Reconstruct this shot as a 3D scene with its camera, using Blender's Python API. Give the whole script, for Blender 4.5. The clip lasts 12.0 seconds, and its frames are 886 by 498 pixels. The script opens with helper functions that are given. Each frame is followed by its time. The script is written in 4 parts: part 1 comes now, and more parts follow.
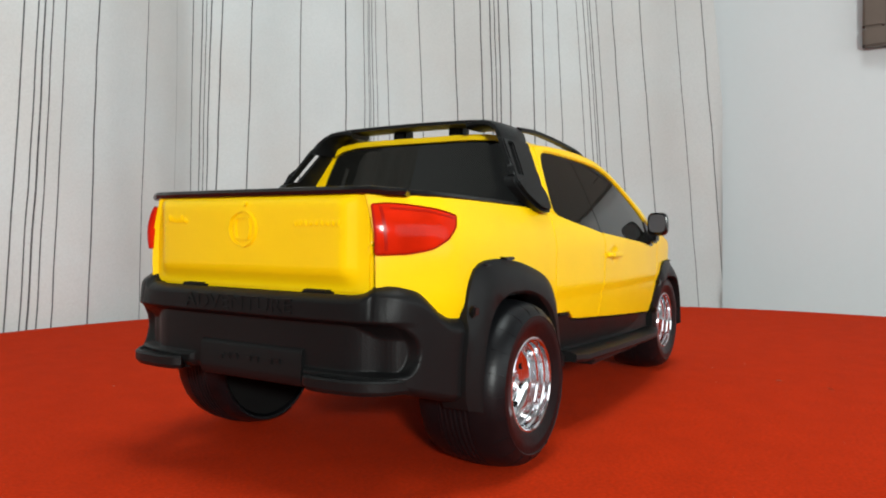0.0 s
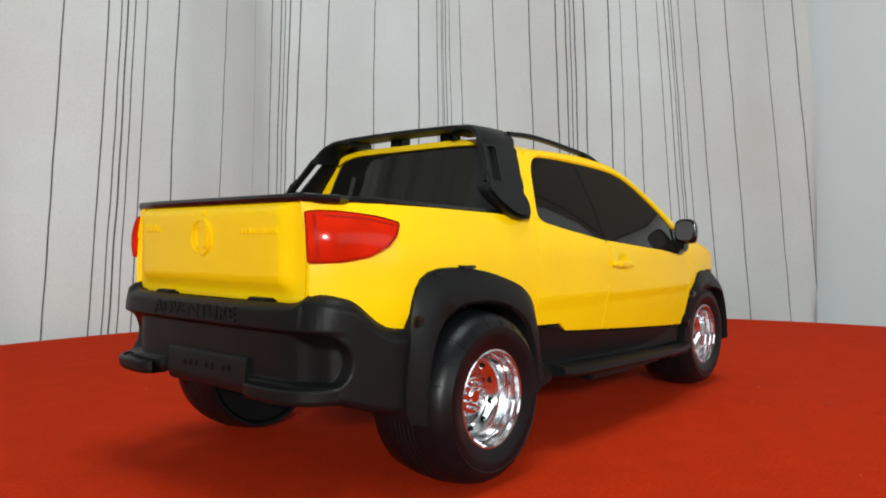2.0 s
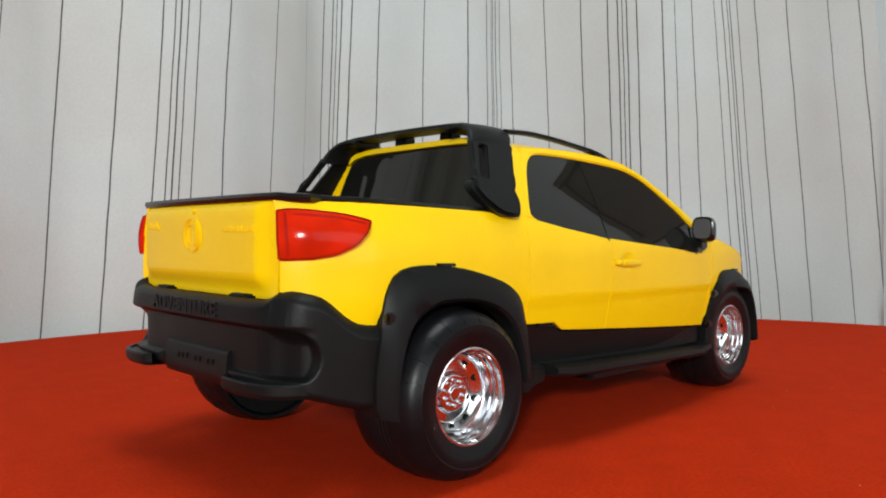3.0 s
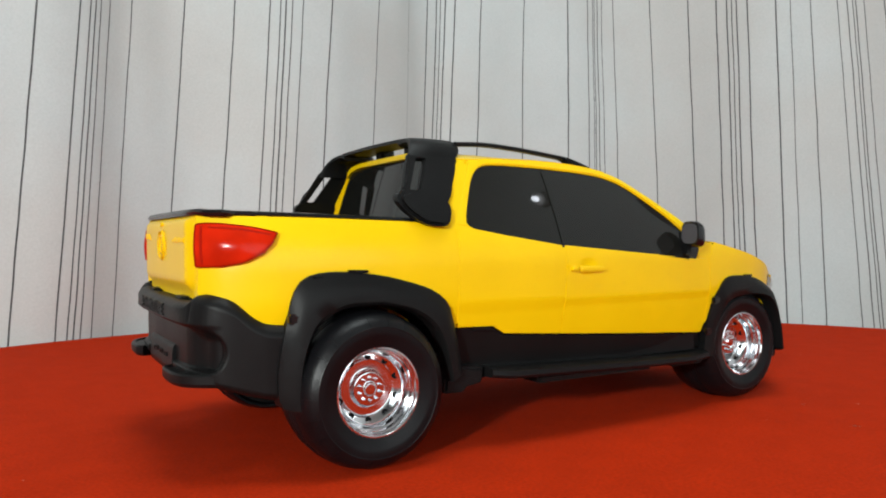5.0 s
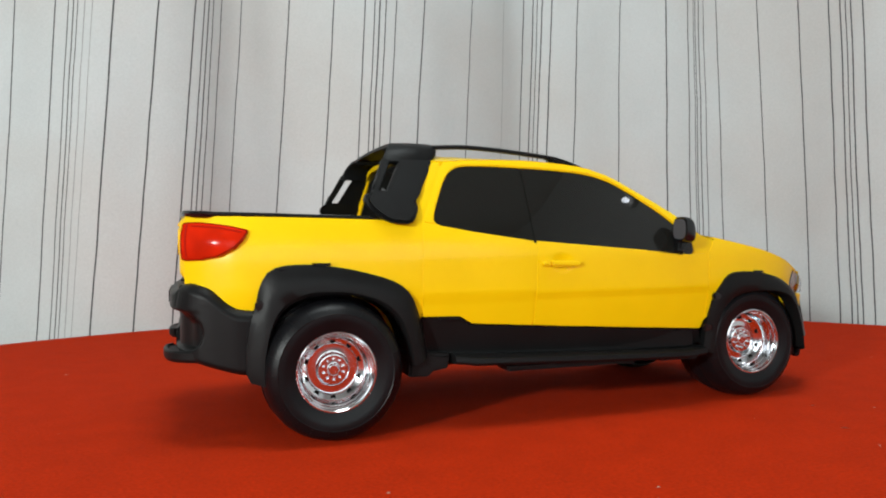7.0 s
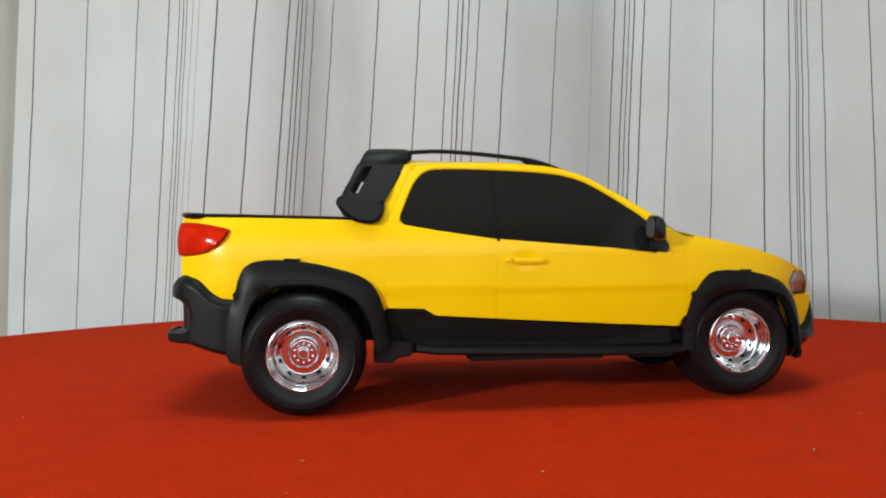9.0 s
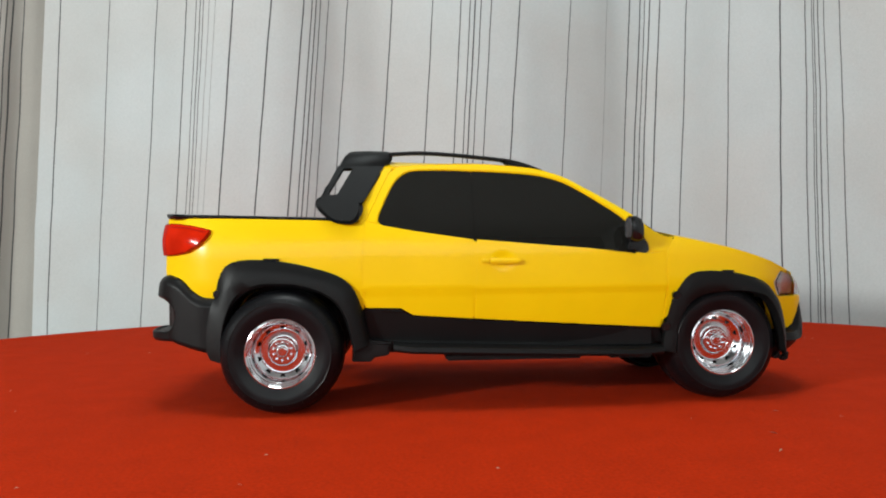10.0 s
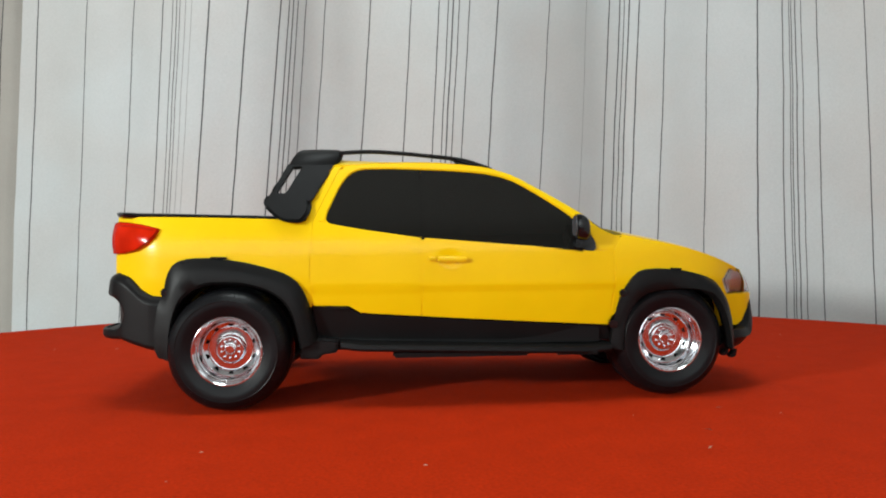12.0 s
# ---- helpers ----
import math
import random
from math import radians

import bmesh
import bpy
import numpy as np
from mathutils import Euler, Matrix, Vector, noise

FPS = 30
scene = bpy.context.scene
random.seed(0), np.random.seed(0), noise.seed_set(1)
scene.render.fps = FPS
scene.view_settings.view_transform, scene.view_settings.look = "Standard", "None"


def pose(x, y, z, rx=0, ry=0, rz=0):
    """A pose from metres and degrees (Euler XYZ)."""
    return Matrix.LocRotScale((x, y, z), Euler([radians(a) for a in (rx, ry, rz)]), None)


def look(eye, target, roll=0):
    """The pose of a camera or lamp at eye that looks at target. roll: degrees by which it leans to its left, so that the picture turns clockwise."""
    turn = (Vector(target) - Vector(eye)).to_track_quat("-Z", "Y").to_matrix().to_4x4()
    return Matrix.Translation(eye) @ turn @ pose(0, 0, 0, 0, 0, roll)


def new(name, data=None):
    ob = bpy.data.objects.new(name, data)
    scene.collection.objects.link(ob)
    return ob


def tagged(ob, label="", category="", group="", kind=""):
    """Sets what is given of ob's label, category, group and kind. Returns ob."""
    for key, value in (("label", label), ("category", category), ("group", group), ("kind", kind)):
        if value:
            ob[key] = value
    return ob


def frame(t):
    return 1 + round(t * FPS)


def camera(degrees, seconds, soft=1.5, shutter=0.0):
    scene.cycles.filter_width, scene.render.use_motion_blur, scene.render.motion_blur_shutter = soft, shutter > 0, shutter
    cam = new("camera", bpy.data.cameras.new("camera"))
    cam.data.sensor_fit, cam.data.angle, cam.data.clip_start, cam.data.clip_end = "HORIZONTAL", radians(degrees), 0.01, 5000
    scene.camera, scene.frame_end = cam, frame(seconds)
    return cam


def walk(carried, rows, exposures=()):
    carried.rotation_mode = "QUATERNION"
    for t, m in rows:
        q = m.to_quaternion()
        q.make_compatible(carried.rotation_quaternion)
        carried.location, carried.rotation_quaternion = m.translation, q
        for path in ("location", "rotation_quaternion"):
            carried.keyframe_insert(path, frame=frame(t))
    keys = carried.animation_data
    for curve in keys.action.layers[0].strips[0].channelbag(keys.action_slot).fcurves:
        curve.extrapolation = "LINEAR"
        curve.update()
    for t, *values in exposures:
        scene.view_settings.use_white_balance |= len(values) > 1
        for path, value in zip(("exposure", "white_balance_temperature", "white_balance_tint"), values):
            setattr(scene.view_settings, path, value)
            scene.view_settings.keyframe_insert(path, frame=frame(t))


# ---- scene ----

# ---------- camera ----------
cam = camera(62.00, 12.0, soft=2.0)
PATH = [
    (0, (-0.43973, -0.22798, 0.10103), (-0.00748, 0.02319, 0.09270), -0.37),
    (0.5, (-0.43660, -0.22901, 0.10072), (-0.00490, 0.02312, 0.09331), -0.63),
    (1, (-0.42055, -0.24844, 0.10035), (0.00465, 0.01460, 0.09589), -0.73),
    (1.5, (-0.40289, -0.26957, 0.10013), (0.00334, 0.02194, 0.09815), -0.61),
    (2, (-0.39458, -0.27777, 0.09956), (-0.00546, 0.03622, 0.09867), -0.49),
    (2.5, (-0.38418, -0.28884, 0.10049), (-0.00975, 0.04251, 0.09711), -0.20),
    (3, (-0.36961, -0.30858, 0.09924), (-0.01320, 0.04209, 0.09735), -0.37),
    (5, (-0.29501, -0.40107, 0.10141), (-0.02808, 0.02172, 0.10130), -0.59),
    (5.5, (-0.27766, -0.41902, 0.09950), (-0.03256, 0.01677, 0.10137), -0.77),
    (6, (-0.25534, -0.43960, 0.09976), (-0.03279, 0.00814, 0.10060), -0.79),
    (6.5, (-0.24282, -0.45391, 0.10032), (-0.04298, 0.00442, 0.10038), -0.67),
    (7, (-0.21867, -0.47407, 0.09827), (-0.04610, -0.00480, 0.09874), -0.68),
    (9, (-0.12032, -0.53349, 0.09979), (-0.04771, -0.03880, 0.09660), -0.45),
    (9.5, (-0.10114, -0.53960, 0.09782), (-0.03823, -0.04357, 0.09638), -0.47),
    (10, (-0.08619, -0.54241, 0.09526), (-0.03662, -0.04487, 0.09718), -0.47),
    (10.5, (-0.06310, -0.54765, 0.09357), (-0.01789, -0.04971, 0.09688), -0.47),
    (11, (-0.05398, -0.54890, 0.09312), (-0.00820, -0.05101, 0.09675), -0.51),
    (11.5, (-0.05391, -0.54836, 0.09323), (-0.00587, -0.05068, 0.09602), -0.50),
    (12, (-0.05509, -0.54864, 0.09745), (-0.00451, -0.05121, 0.09547), -0.48),
]
walk(cam, [(t, look(eye, target, roll)) for t, eye, target, roll in PATH], [(0, 0.37), (1.5, 0.26), (3, 0.24), (6, 0.26), (9, 0.21), (12, 0.22)])

# ---------- light ----------
world = bpy.data.worlds.new("world")
scene.world = world
world.use_nodes = True
world.node_tree.nodes["Background"].inputs[0].default_value = (0.8, 0.9, 1.0, 1)
world.node_tree.nodes["Background"].inputs[1].default_value = 0.3


def area_lamp(name, at, target, sx, sy, power, colour):
    data = bpy.data.lights.new(name, "AREA")
    data.shape, data.size, data.size_y, data.energy, data.color = "RECTANGLE", sx, sy, power, colour
    ob = new(name, data)
    ob.matrix_world = look(at, target)
    return ob


LAMP_AT = (-1.509, -1.112, 0.489)
area_lamp("floor_lamp_light", LAMP_AT, (0.0, 0.0, 0.06), 0.141, 0.100, 23.5, (0.94, 1.0, 0.97))
area_lamp("ceiling_light_lamp", (-0.10, -0.25, 1.60), (-0.10, -0.25, 0.0), 0.60, 0.60, 9.8, (0.90, 1.0, 1.0))
area_lamp("window_light", (-0.45, -2.00, 0.58), (-0.45, 0.0, 0.20), 2.3, 0.8, 12.6, (0.90, 1.0, 1.0))

# ---------- helpers ----------
TOY = (0.985, 0.987)  # the toy's width and height against its drawn ones
DM = 0.1  # the toy is modelled in decimetres


def hermite(xs, ys):
    """A smooth curve through the given knots."""
    xs, ys = np.array(xs, float), np.array(ys, float)
    d = np.diff(ys) / np.diff(xs)
    m = np.zeros(len(xs))
    m[0], m[-1] = d[0], d[-1]
    for i in range(1, len(xs) - 1):
        m[i] = 0.0 if d[i - 1] * d[i] <= 0 else 2 * d[i - 1] * d[i] / (d[i - 1] + d[i])

    def curve(x):
        x = min(max(x, xs[0]), xs[-1])
        i = min(int(np.searchsorted(xs, x, "right")) - 1, len(xs) - 2)
        h = xs[i + 1] - xs[i]
        t = (x - xs[i]) / h
        return float(ys[i] * (1 + 2 * t) * (1 - t) ** 2 + m[i] * h * t * (1 - t) ** 2 + ys[i + 1] * t * t * (3 - 2 * t) + m[i + 1] * h * t * t * (t - 1))
    return curve


def part(name, bm, material, parent=None, label="", angle=35, scale=DM):
    """Links a bmesh as one mesh object, smooth but for its sharp edges."""
    top = parent
    while top and top.parent:
        top = top.parent
    wide, high = TOY if top and top.name == "toy_pickup_truck" else (1, 1)
    if name.startswith("roll_bar"):
        wide = 0.955
    if name in ("wheel", "tyre", "rim", "rim_hole", "rim_knurl", "wheel_nut", "sidewall_ribs"):
        high = 1
    bmesh.ops.scale(bm, vec=(scale, scale * wide, scale * high), verts=bm.verts)
    bmesh.ops.recalc_face_normals(bm, faces=bm.faces)
    me = bpy.data.meshes.new(name)
    for f in bm.faces:
        f.smooth = True
    bm.to_mesh(me)
    bm.free()
    me.set_sharp_from_angle(angle=radians(angle))
    for m in material if isinstance(material, (list, tuple)) else [material]:
        me.materials.append(m)
    ob = new(name, me)
    if parent:
        ob.parent = parent
    if label:
        ob["label"] = label
    return ob


def inside(p, loops):
    """Even-odd test of a point against closed loops."""
    hit = False
    for loop in loops:
        for (ax, ay), (bx, by) in zip(loop, loop[1:] + loop[:1]):
            if (ay > p[1]) != (by > p[1]) and p[0] < (bx - ax) * (p[1] - ay) / (by - ay) + ax:
                hit = not hit
    return hit


def dense(loop, step, closed=True):
    out = []
    pts = loop + loop[:1] if closed else loop
    for (ax, ay), (bx, by) in zip(pts, pts[1:]):
        n = max(1, math.ceil(math.hypot(bx - ax, by - ay) / step))
        out += [(ax + (bx - ax) * k / n, ay + (by - ay) * k / n) for k in range(n)]
    return out if closed else out + [pts[-1]]


def rounded(loop, r, n=4):
    """Rounds the corners of a closed loop."""
    out = []
    for a, b, c in zip(loop[-1:] + loop[:-1], loop, loop[1:] + loop[:1]):
        va, vc = Vector(a) - Vector(b), Vector(c) - Vector(b)
        d = min(r, va.length * 0.45, vc.length * 0.45)
        p, q = Vector(b) + va.normalized() * d, Vector(b) + vc.normalized() * d
        for k in range(n + 1):
            t = k / n
            v = p * (1 - t) ** 2 + Vector(b) * 2 * t * (1 - t) + q * t * t
            out.append((v.x, v.y))
    return out


def panel(loops, place, step=0.08, deep=0.03, lift=0.0, bevel=0.006):
    """A thick sheet cut out by closed loops in two coordinates and laid on a curved surface; place(a, b, d) gives the point d below it."""
    loops = [dense(l, step) for l in loops]
    verts, edges = [], []
    for l in loops:
        n = len(verts)
        verts += [Vector(p) for p in l]
        edges += [(n + k, n + (k + 1) % len(l)) for k in range(len(l))]
    rim = len(verts)
    xs, ys = [v.x for v in verts], [v.y for v in verts]
    for i in range(1, int((max(xs) - min(xs)) / step) + 1):
        for j in range(1, int((max(ys) - min(ys)) / step) + 1):
            p = Vector((min(xs) + i * step, min(ys) + j * step))
            if inside(p, loops) and min((v - p).length for v in verts[:rim]) > step * 0.45:
                verts.append(p)
    from mathutils.geometry import delaunay_2d_cdt
    vo, _, fo, _, _, _ = delaunay_2d_cdt(verts, edges, [], 0, 1e-5)
    fo = [f for f in fo if inside(sum((vo[k] for k in f), Vector((0, 0))) / len(f), loops)]
    used = sorted({k for f in fo for k in f})
    bm = bmesh.new()
    top = {k: bm.verts.new(place(vo[k].x, vo[k].y, -lift)) for k in used}
    low = {k: bm.verts.new(place(vo[k].x, vo[k].y, deep - lift)) for k in used}
    count = {}
    for f in fo:
        bm.faces.new([top[k] for k in f])
        bm.faces.new([low[k] for k in reversed(f)])
        for a, b in zip(f, f[1:] + f[:1]):
            count.setdefault((min(a, b), max(a, b)), []).append((a, b))
    for es in count.values():
        if len(es) == 1:
            a, b = es[0]
            bm.faces.new([top[b], top[a], low[a], low[b]])
    bm.normal_update()
    if bevel:
        edge = [e for e in bm.edges if len(e.link_faces) == 2 and e.calc_face_angle(0) > 1.0 and all(v in set(top.values()) for v in e.verts)]
        bmesh.ops.bevel(bm, geom=edge, offset=bevel, segments=2, affect="EDGES")
    return bm


def ramp(v):
    v = min(1.0, max(0.0, v))
    return v * v * (3 - 2 * v)


def flip(bm):
    """The same mesh on the other side of the toy."""
    other = bm.copy()
    bmesh.ops.scale(other, vec=(1, -1, 1), verts=other.verts)
    bmesh.ops.reverse_faces(other, faces=other.faces)
    return other


def loft(rows, close=False, caps=True):
    """A skin over rows of points; close: each row is a closed ring."""
    bm = bmesh.new()
    vs = [[bm.verts.new(p) for p in row] for row in rows]
    n = len(rows[0])
    for a, b in zip(vs, vs[1:]):
        for k in range(n if close else n - 1):
            bm.faces.new([a[k], a[(k + 1) % n], b[(k + 1) % n], b[k]])
    if close and caps:
        bm.faces.new(vs[0][::-1])
        bm.faces.new(vs[-1])
    return bm


def box(x0, x1, y0, y1, z0, z1, r=0.0, seg=2):
    bm = bmesh.new()
    bmesh.ops.create_cube(bm, size=1)
    for v in bm.verts:
        v.co = ((x0 + x1) / 2 + v.co.x * (x1 - x0), (y0 + y1) / 2 + v.co.y * (y1 - y0), (z0 + z1) / 2 + v.co.z * (z1 - z0))
    if r:
        bmesh.ops.bevel(bm, geom=bm.edges[:], offset=r, segments=seg, affect="EDGES")
    return bm


def prism(loop, y0, y1, r=0.0, seg=2):
    """A closed loop in x and z, drawn out from y0 to y1, with rounded edges."""
    bm = bmesh.new()
    a = [bm.verts.new((x, y0, z)) for x, z in loop]
    b = [bm.verts.new((x, y1, z)) for x, z in loop]
    bm.faces.new(a)
    bm.faces.new(b[::-1])
    for k in range(len(loop)):
        bm.faces.new([a[k], b[k], b[(k + 1) % len(loop)], a[(k + 1) % len(loop)]])
    bmesh.ops.recalc_face_normals(bm, faces=bm.faces)
    if r:
        sharp = [e for e in bm.edges if len(e.link_faces) == 2 and e.calc_face_angle(0) > 0.6]
        bmesh.ops.bevel(bm, geom=sharp, offset=r, segments=seg, affect="EDGES")
    return bm


def lathe(profile, n=48, axis="y"):
    """Turns a profile of (radius, offset) round the y axis."""
    rows = []
    for r, o in profile:
        rows.append([(r * math.cos(2 * math.pi * k / n), o, r * math.sin(2 * math.pi * k / n)) for k in range(n)])
    return loft(rows, close=True, caps=False)


def merge(*bms):
    out = bmesh.new()
    for bm in bms:
        me = bpy.data.meshes.new("tmp")
        bm.to_mesh(me)
        out.from_mesh(me)
        bpy.data.meshes.remove(me)
        bm.free()
    return out


def moved(bm, x, y, z):
    bmesh.ops.translate(bm, vec=(x, y, z), verts=bm.verts)
    return bm


# ---------- materials ----------
def material(name, base, rough=0.5, metal=0.0, coat=0.0, grain=0.0, grain_size=200.0, bump=0.0, bump_size=200.0, stain=0.0, stain_size=8.0, spec=0.5, sheen=0.0, rough_var=0.0, tint=None, tint_size=3.0):
    """A principled surface whose colour and relief vary at a fine and a coarse scale."""
    m = bpy.data.materials.new(name)
    m.use_nodes = True
    nt = m.node_tree
    b = nt.nodes["Principled BSDF"]
    b.inputs["Roughness"].default_value, b.inputs["Metallic"].default_value = rough, metal
    b.inputs["Coat Weight"].default_value, b.inputs["Coat Roughness"].default_value = coat, 0.05
    b.inputs["Specular IOR Level"].default_value = spec
    b.inputs["Sheen Weight"].default_value = sheen
    co = nt.nodes.new("ShaderNodeTexCoord")

    def noise_node(size, detail):
        n = nt.nodes.new("ShaderNodeTexNoise")
        n.inputs["Scale"].default_value, n.inputs["Detail"].default_value = size, detail
        nt.links.new(co.outputs["Object"], n.inputs["Vector"])
        return n

    fine, coarse = noise_node(grain_size, 3), noise_node(stain_size, 4)
    dark = tuple(c * (1 - grain) for c in base)
    mix = nt.nodes.new("ShaderNodeMix")
    mix.data_type = "RGBA"
    mix.inputs[6].default_value, mix.inputs[7].default_value = (*dark, 1), (*base, 1)
    nt.links.new(fine.outputs["Fac"], mix.inputs[0])
    mix2 = nt.nodes.new("ShaderNodeMix")
    mix2.data_type, mix2.blend_type = "RGBA", "MULTIPLY"
    ramp = nt.nodes.new("ShaderNodeMapRange")
    ramp.inputs["From Min"].default_value, ramp.inputs["From Max"].default_value = 0.3, 0.7
    ramp.inputs["To Min"].default_value, ramp.inputs["To Max"].default_value = 1 - stain, 1.0
    nt.links.new(coarse.outputs["Fac"], ramp.inputs["Value"])
    mix2.inputs[0].default_value = 1.0
    nt.links.new(mix.outputs[2], mix2.inputs[6])
    nt.links.new(ramp.outputs["Result"], mix2.inputs[7])
    shade = mix2
    if tint:
        hue, shade = noise_node(tint_size, 2), nt.nodes.new("ShaderNodeMix")
        shade.data_type, shade.blend_type = "RGBA", "MULTIPLY"
        shade.inputs[7].default_value = (*tint, 1)
        steep = nt.nodes.new("ShaderNodeMapRange")
        steep.inputs["From Min"].default_value, steep.inputs["From Max"].default_value = 0.38, 0.62
        nt.links.new(hue.outputs["Fac"], steep.inputs["Value"])
        nt.links.new(steep.outputs["Result"], shade.inputs[0])
        nt.links.new(mix2.outputs[2], shade.inputs[6])
    nt.links.new(shade.outputs[2], b.inputs["Base Color"])
    if rough_var:
        rr = nt.nodes.new("ShaderNodeMapRange")
        rr.inputs["To Min"].default_value, rr.inputs["To Max"].default_value = rough - rough_var, rough + rough_var
        nt.links.new(coarse.outputs["Fac"], rr.inputs["Value"])
        nt.links.new(rr.outputs["Result"], b.inputs["Roughness"])
    if bump:
        bn = noise_node(bump_size, 4)
        bp = nt.nodes.new("ShaderNodeBump")
        bp.inputs["Strength"].default_value, bp.inputs["Distance"].default_value = bump, 0.001
        nt.links.new(bn.outputs["Fac"], bp.inputs["Height"])
        nt.links.new(bp.outputs["Normal"], b.inputs["Normal"])
    return m


YELLOW = material("yellow_plastic", (0.91, 0.585, 0.002), 0.30, spec=0.20, coat=0.05, grain=0.05, grain_size=60, stain=0.05, stain_size=25, bump=0.03, bump_size=300, rough_var=0.06)
BLACK = material("black_plastic", (0.0080, 0.0080, 0.0083), 0.42, spec=0.15, grain=0.25, grain_size=900, stain=0.2, stain_size=40, bump=0.12, bump_size=1500, rough_var=0.08)
GLOSS = material("glossy_black_plastic", (0.006, 0.006, 0.0065), 0.22, grain=0.2, stain=0.2, stain_size=40, rough_var=0.08)
RUBBER = material("tyre_rubber", (0.006, 0.006, 0.0072), 0.36, spec=0.20, grain=0.3, grain_size=700, stain=0.3, stain_size=60, bump=0.1, bump_size=900, rough_var=0.08)
CHROME = material("chrome", (0.76, 0.76, 0.78), 0.13, metal=1.0, grain=0.05, grain_size=300, stain=0.08, stain_size=60, bump=0.03, bump_size=350, rough_var=0.05)
# near-black that paints the shade inside hollows
HOLLOW_SHADE = material("hollow_shade", (0.008, 0.008, 0.008), 0.9, spec=0.06, grain=0.3, stain=0.2)
RED_DARK = material("dark_red_lens", (0.42, 0.010, 0.003), 0.3, spec=0.1, grain=0.1, stain=0.2, stain_size=30)
RED_LENS = material("red_lens", (0.74, 0.022, 0.004), 0.13, spec=0.10, coat=0.0, grain=0.30, grain_size=110, stain=0.40, stain_size=45, bump=0.10, bump_size=260)
BOWL = material("headlight_reflector", (0.80, 0.78, 0.77), 0.28, metal=0.6, grain=0.2, grain_size=150, stain=0.4, stain_size=80)
MIRROR = material("grey_mirror_foil", (0.085, 0.085, 0.09), 0.16, metal=0.0, grain=0.05, stain=0.1, stain_size=60)
FELT = material("red_felt", (0.68, 0.037, 0.005), 0.95, grain=0.58, grain_size=560, stain=0.12, stain_size=45, bump=0.45, bump_size=2200, spec=0.04, sheen=0.0)
LINEN = material("pale_linen", (0.625, 0.65, 0.650), 0.9, grain=0.19, grain_size=420, stain=0.06, stain_size=9, tint=(0.975, 0.935, 0.915), tint_size=5.0, bump=0.35, bump_size=900, spec=0.2)
THREAD = material("dark_thread", (0.12, 0.12, 0.125), 0.9, grain=0.5, grain_size=600, stain=0.4, stain_size=30, spec=0.2)
THREAD_PALE = material("grey_thread", (0.17, 0.17, 0.17), 0.9, grain=0.4, grain_size=600, stain=0.3, stain_size=30, spec=0.2)
THREAD_FAINT = material("faint_thread", (0.44, 0.445, 0.44), 0.9, grain=0.4, grain_size=600, stain=0.3, stain_size=30, spec=0.2)
BEIGE = material("beige_cloth", (0.46, 0.43, 0.39), 0.9, grain=0.15, grain_size=400, stain=0.12, stain_size=6, bump=0.3, bump_size=700, spec=0.2)
PAINT = material("wall_paint", (0.60, 0.62, 0.63), 0.75, grain=0.03, grain_size=120, stain=0.05, stain_size=2.5, bump=0.08, bump_size=250)
LINT = material("pale_lint", (0.60, 0.36, 0.26), 0.9, grain=0.2, stain=0.2)
# the wall paint darkened: shade on the unseen walls, put into the colour
SHADED_PAINT = material("shaded_wall_paint", (0.16, 0.16, 0.165), 0.8, grain=0.05, stain=0.1, stain_size=2)
CEILING = material("ceiling_paint", (0.42, 0.41, 0.40), 0.8, grain=0.03, stain=0.04, stain_size=2)
FLOORING = material("floor_tile", (0.45, 0.42, 0.38), 0.4, grain=0.15, grain_size=40, stain=0.15, stain_size=5)
WOOD = material("dark_wood", (0.13, 0.085, 0.06), 0.5, grain=0.4, grain_size=40, stain=0.3, stain_size=6)


def smoke_glass(name, tint, rough=0.03, clear=1.0):
    m = bpy.data.materials.new(name)
    m.use_nodes = True
    b = m.node_tree.nodes["Principled BSDF"]
    b.inputs["Base Color"].default_value = (*tint, 1)
    b.inputs["Roughness"].default_value = rough
    b.inputs["Transmission Weight"].default_value = clear
    b.inputs["IOR"].default_value = 1.45
    if clear < 0.5:
        b.inputs["IOR"].default_value = 1.46
        b.inputs["Coat Weight"].default_value, b.inputs["Coat Roughness"].default_value = 0.0, 0.04
        b.inputs["Specular IOR Level"].default_value = 0.38
    return m


SMOKE = smoke_glass("smoked_glass", (0.0100, 0.0098, 0.0085), 0.022, 0.06)
CLEAR = smoke_glass("clear_lens", (0.92, 0.92, 0.92))

# ---------- the room ----------
def thing(name, label, category, group="", kind=""):
    e = new(name)
    e.empty_display_size = 0.05
    return tagged(e, label, category, group, kind)


X0, X1, Y0, Y1, Z0, Z1 = -19.5, 9.2, -20.5, 8.2, -7.5, 16.5
tagged(part("floor", box(X0 - 1, X1 + 1, Y0 - 1, Y1 + 1, Z0 - 0.6, Z0), FLOORING), "pale tiled floor of the room", "floor", kind="structure")
tagged(part("ceiling", box(X0 - 1, X1 + 1, Y0 - 1, Y1 + 1, Z1, Z1 + 0.6), CEILING), "plain white painted ceiling", "ceiling", kind="structure")
tagged(part("wall_east", box(X1, X1 + 0.8, Y0, Y1, Z0, Z1), PAINT), "unseen grey wall with its shade painted in beside the curtain", "wall", kind="structure")
# the west wall is out of view; its shade is in the paint colour
tagged(part("wall_west", box(X0 - 0.8, X0, Y0, Y1, Z0, Z1), SHADED_PAINT), "unseen grey wall with its shade painted in", "wall", kind="structure")
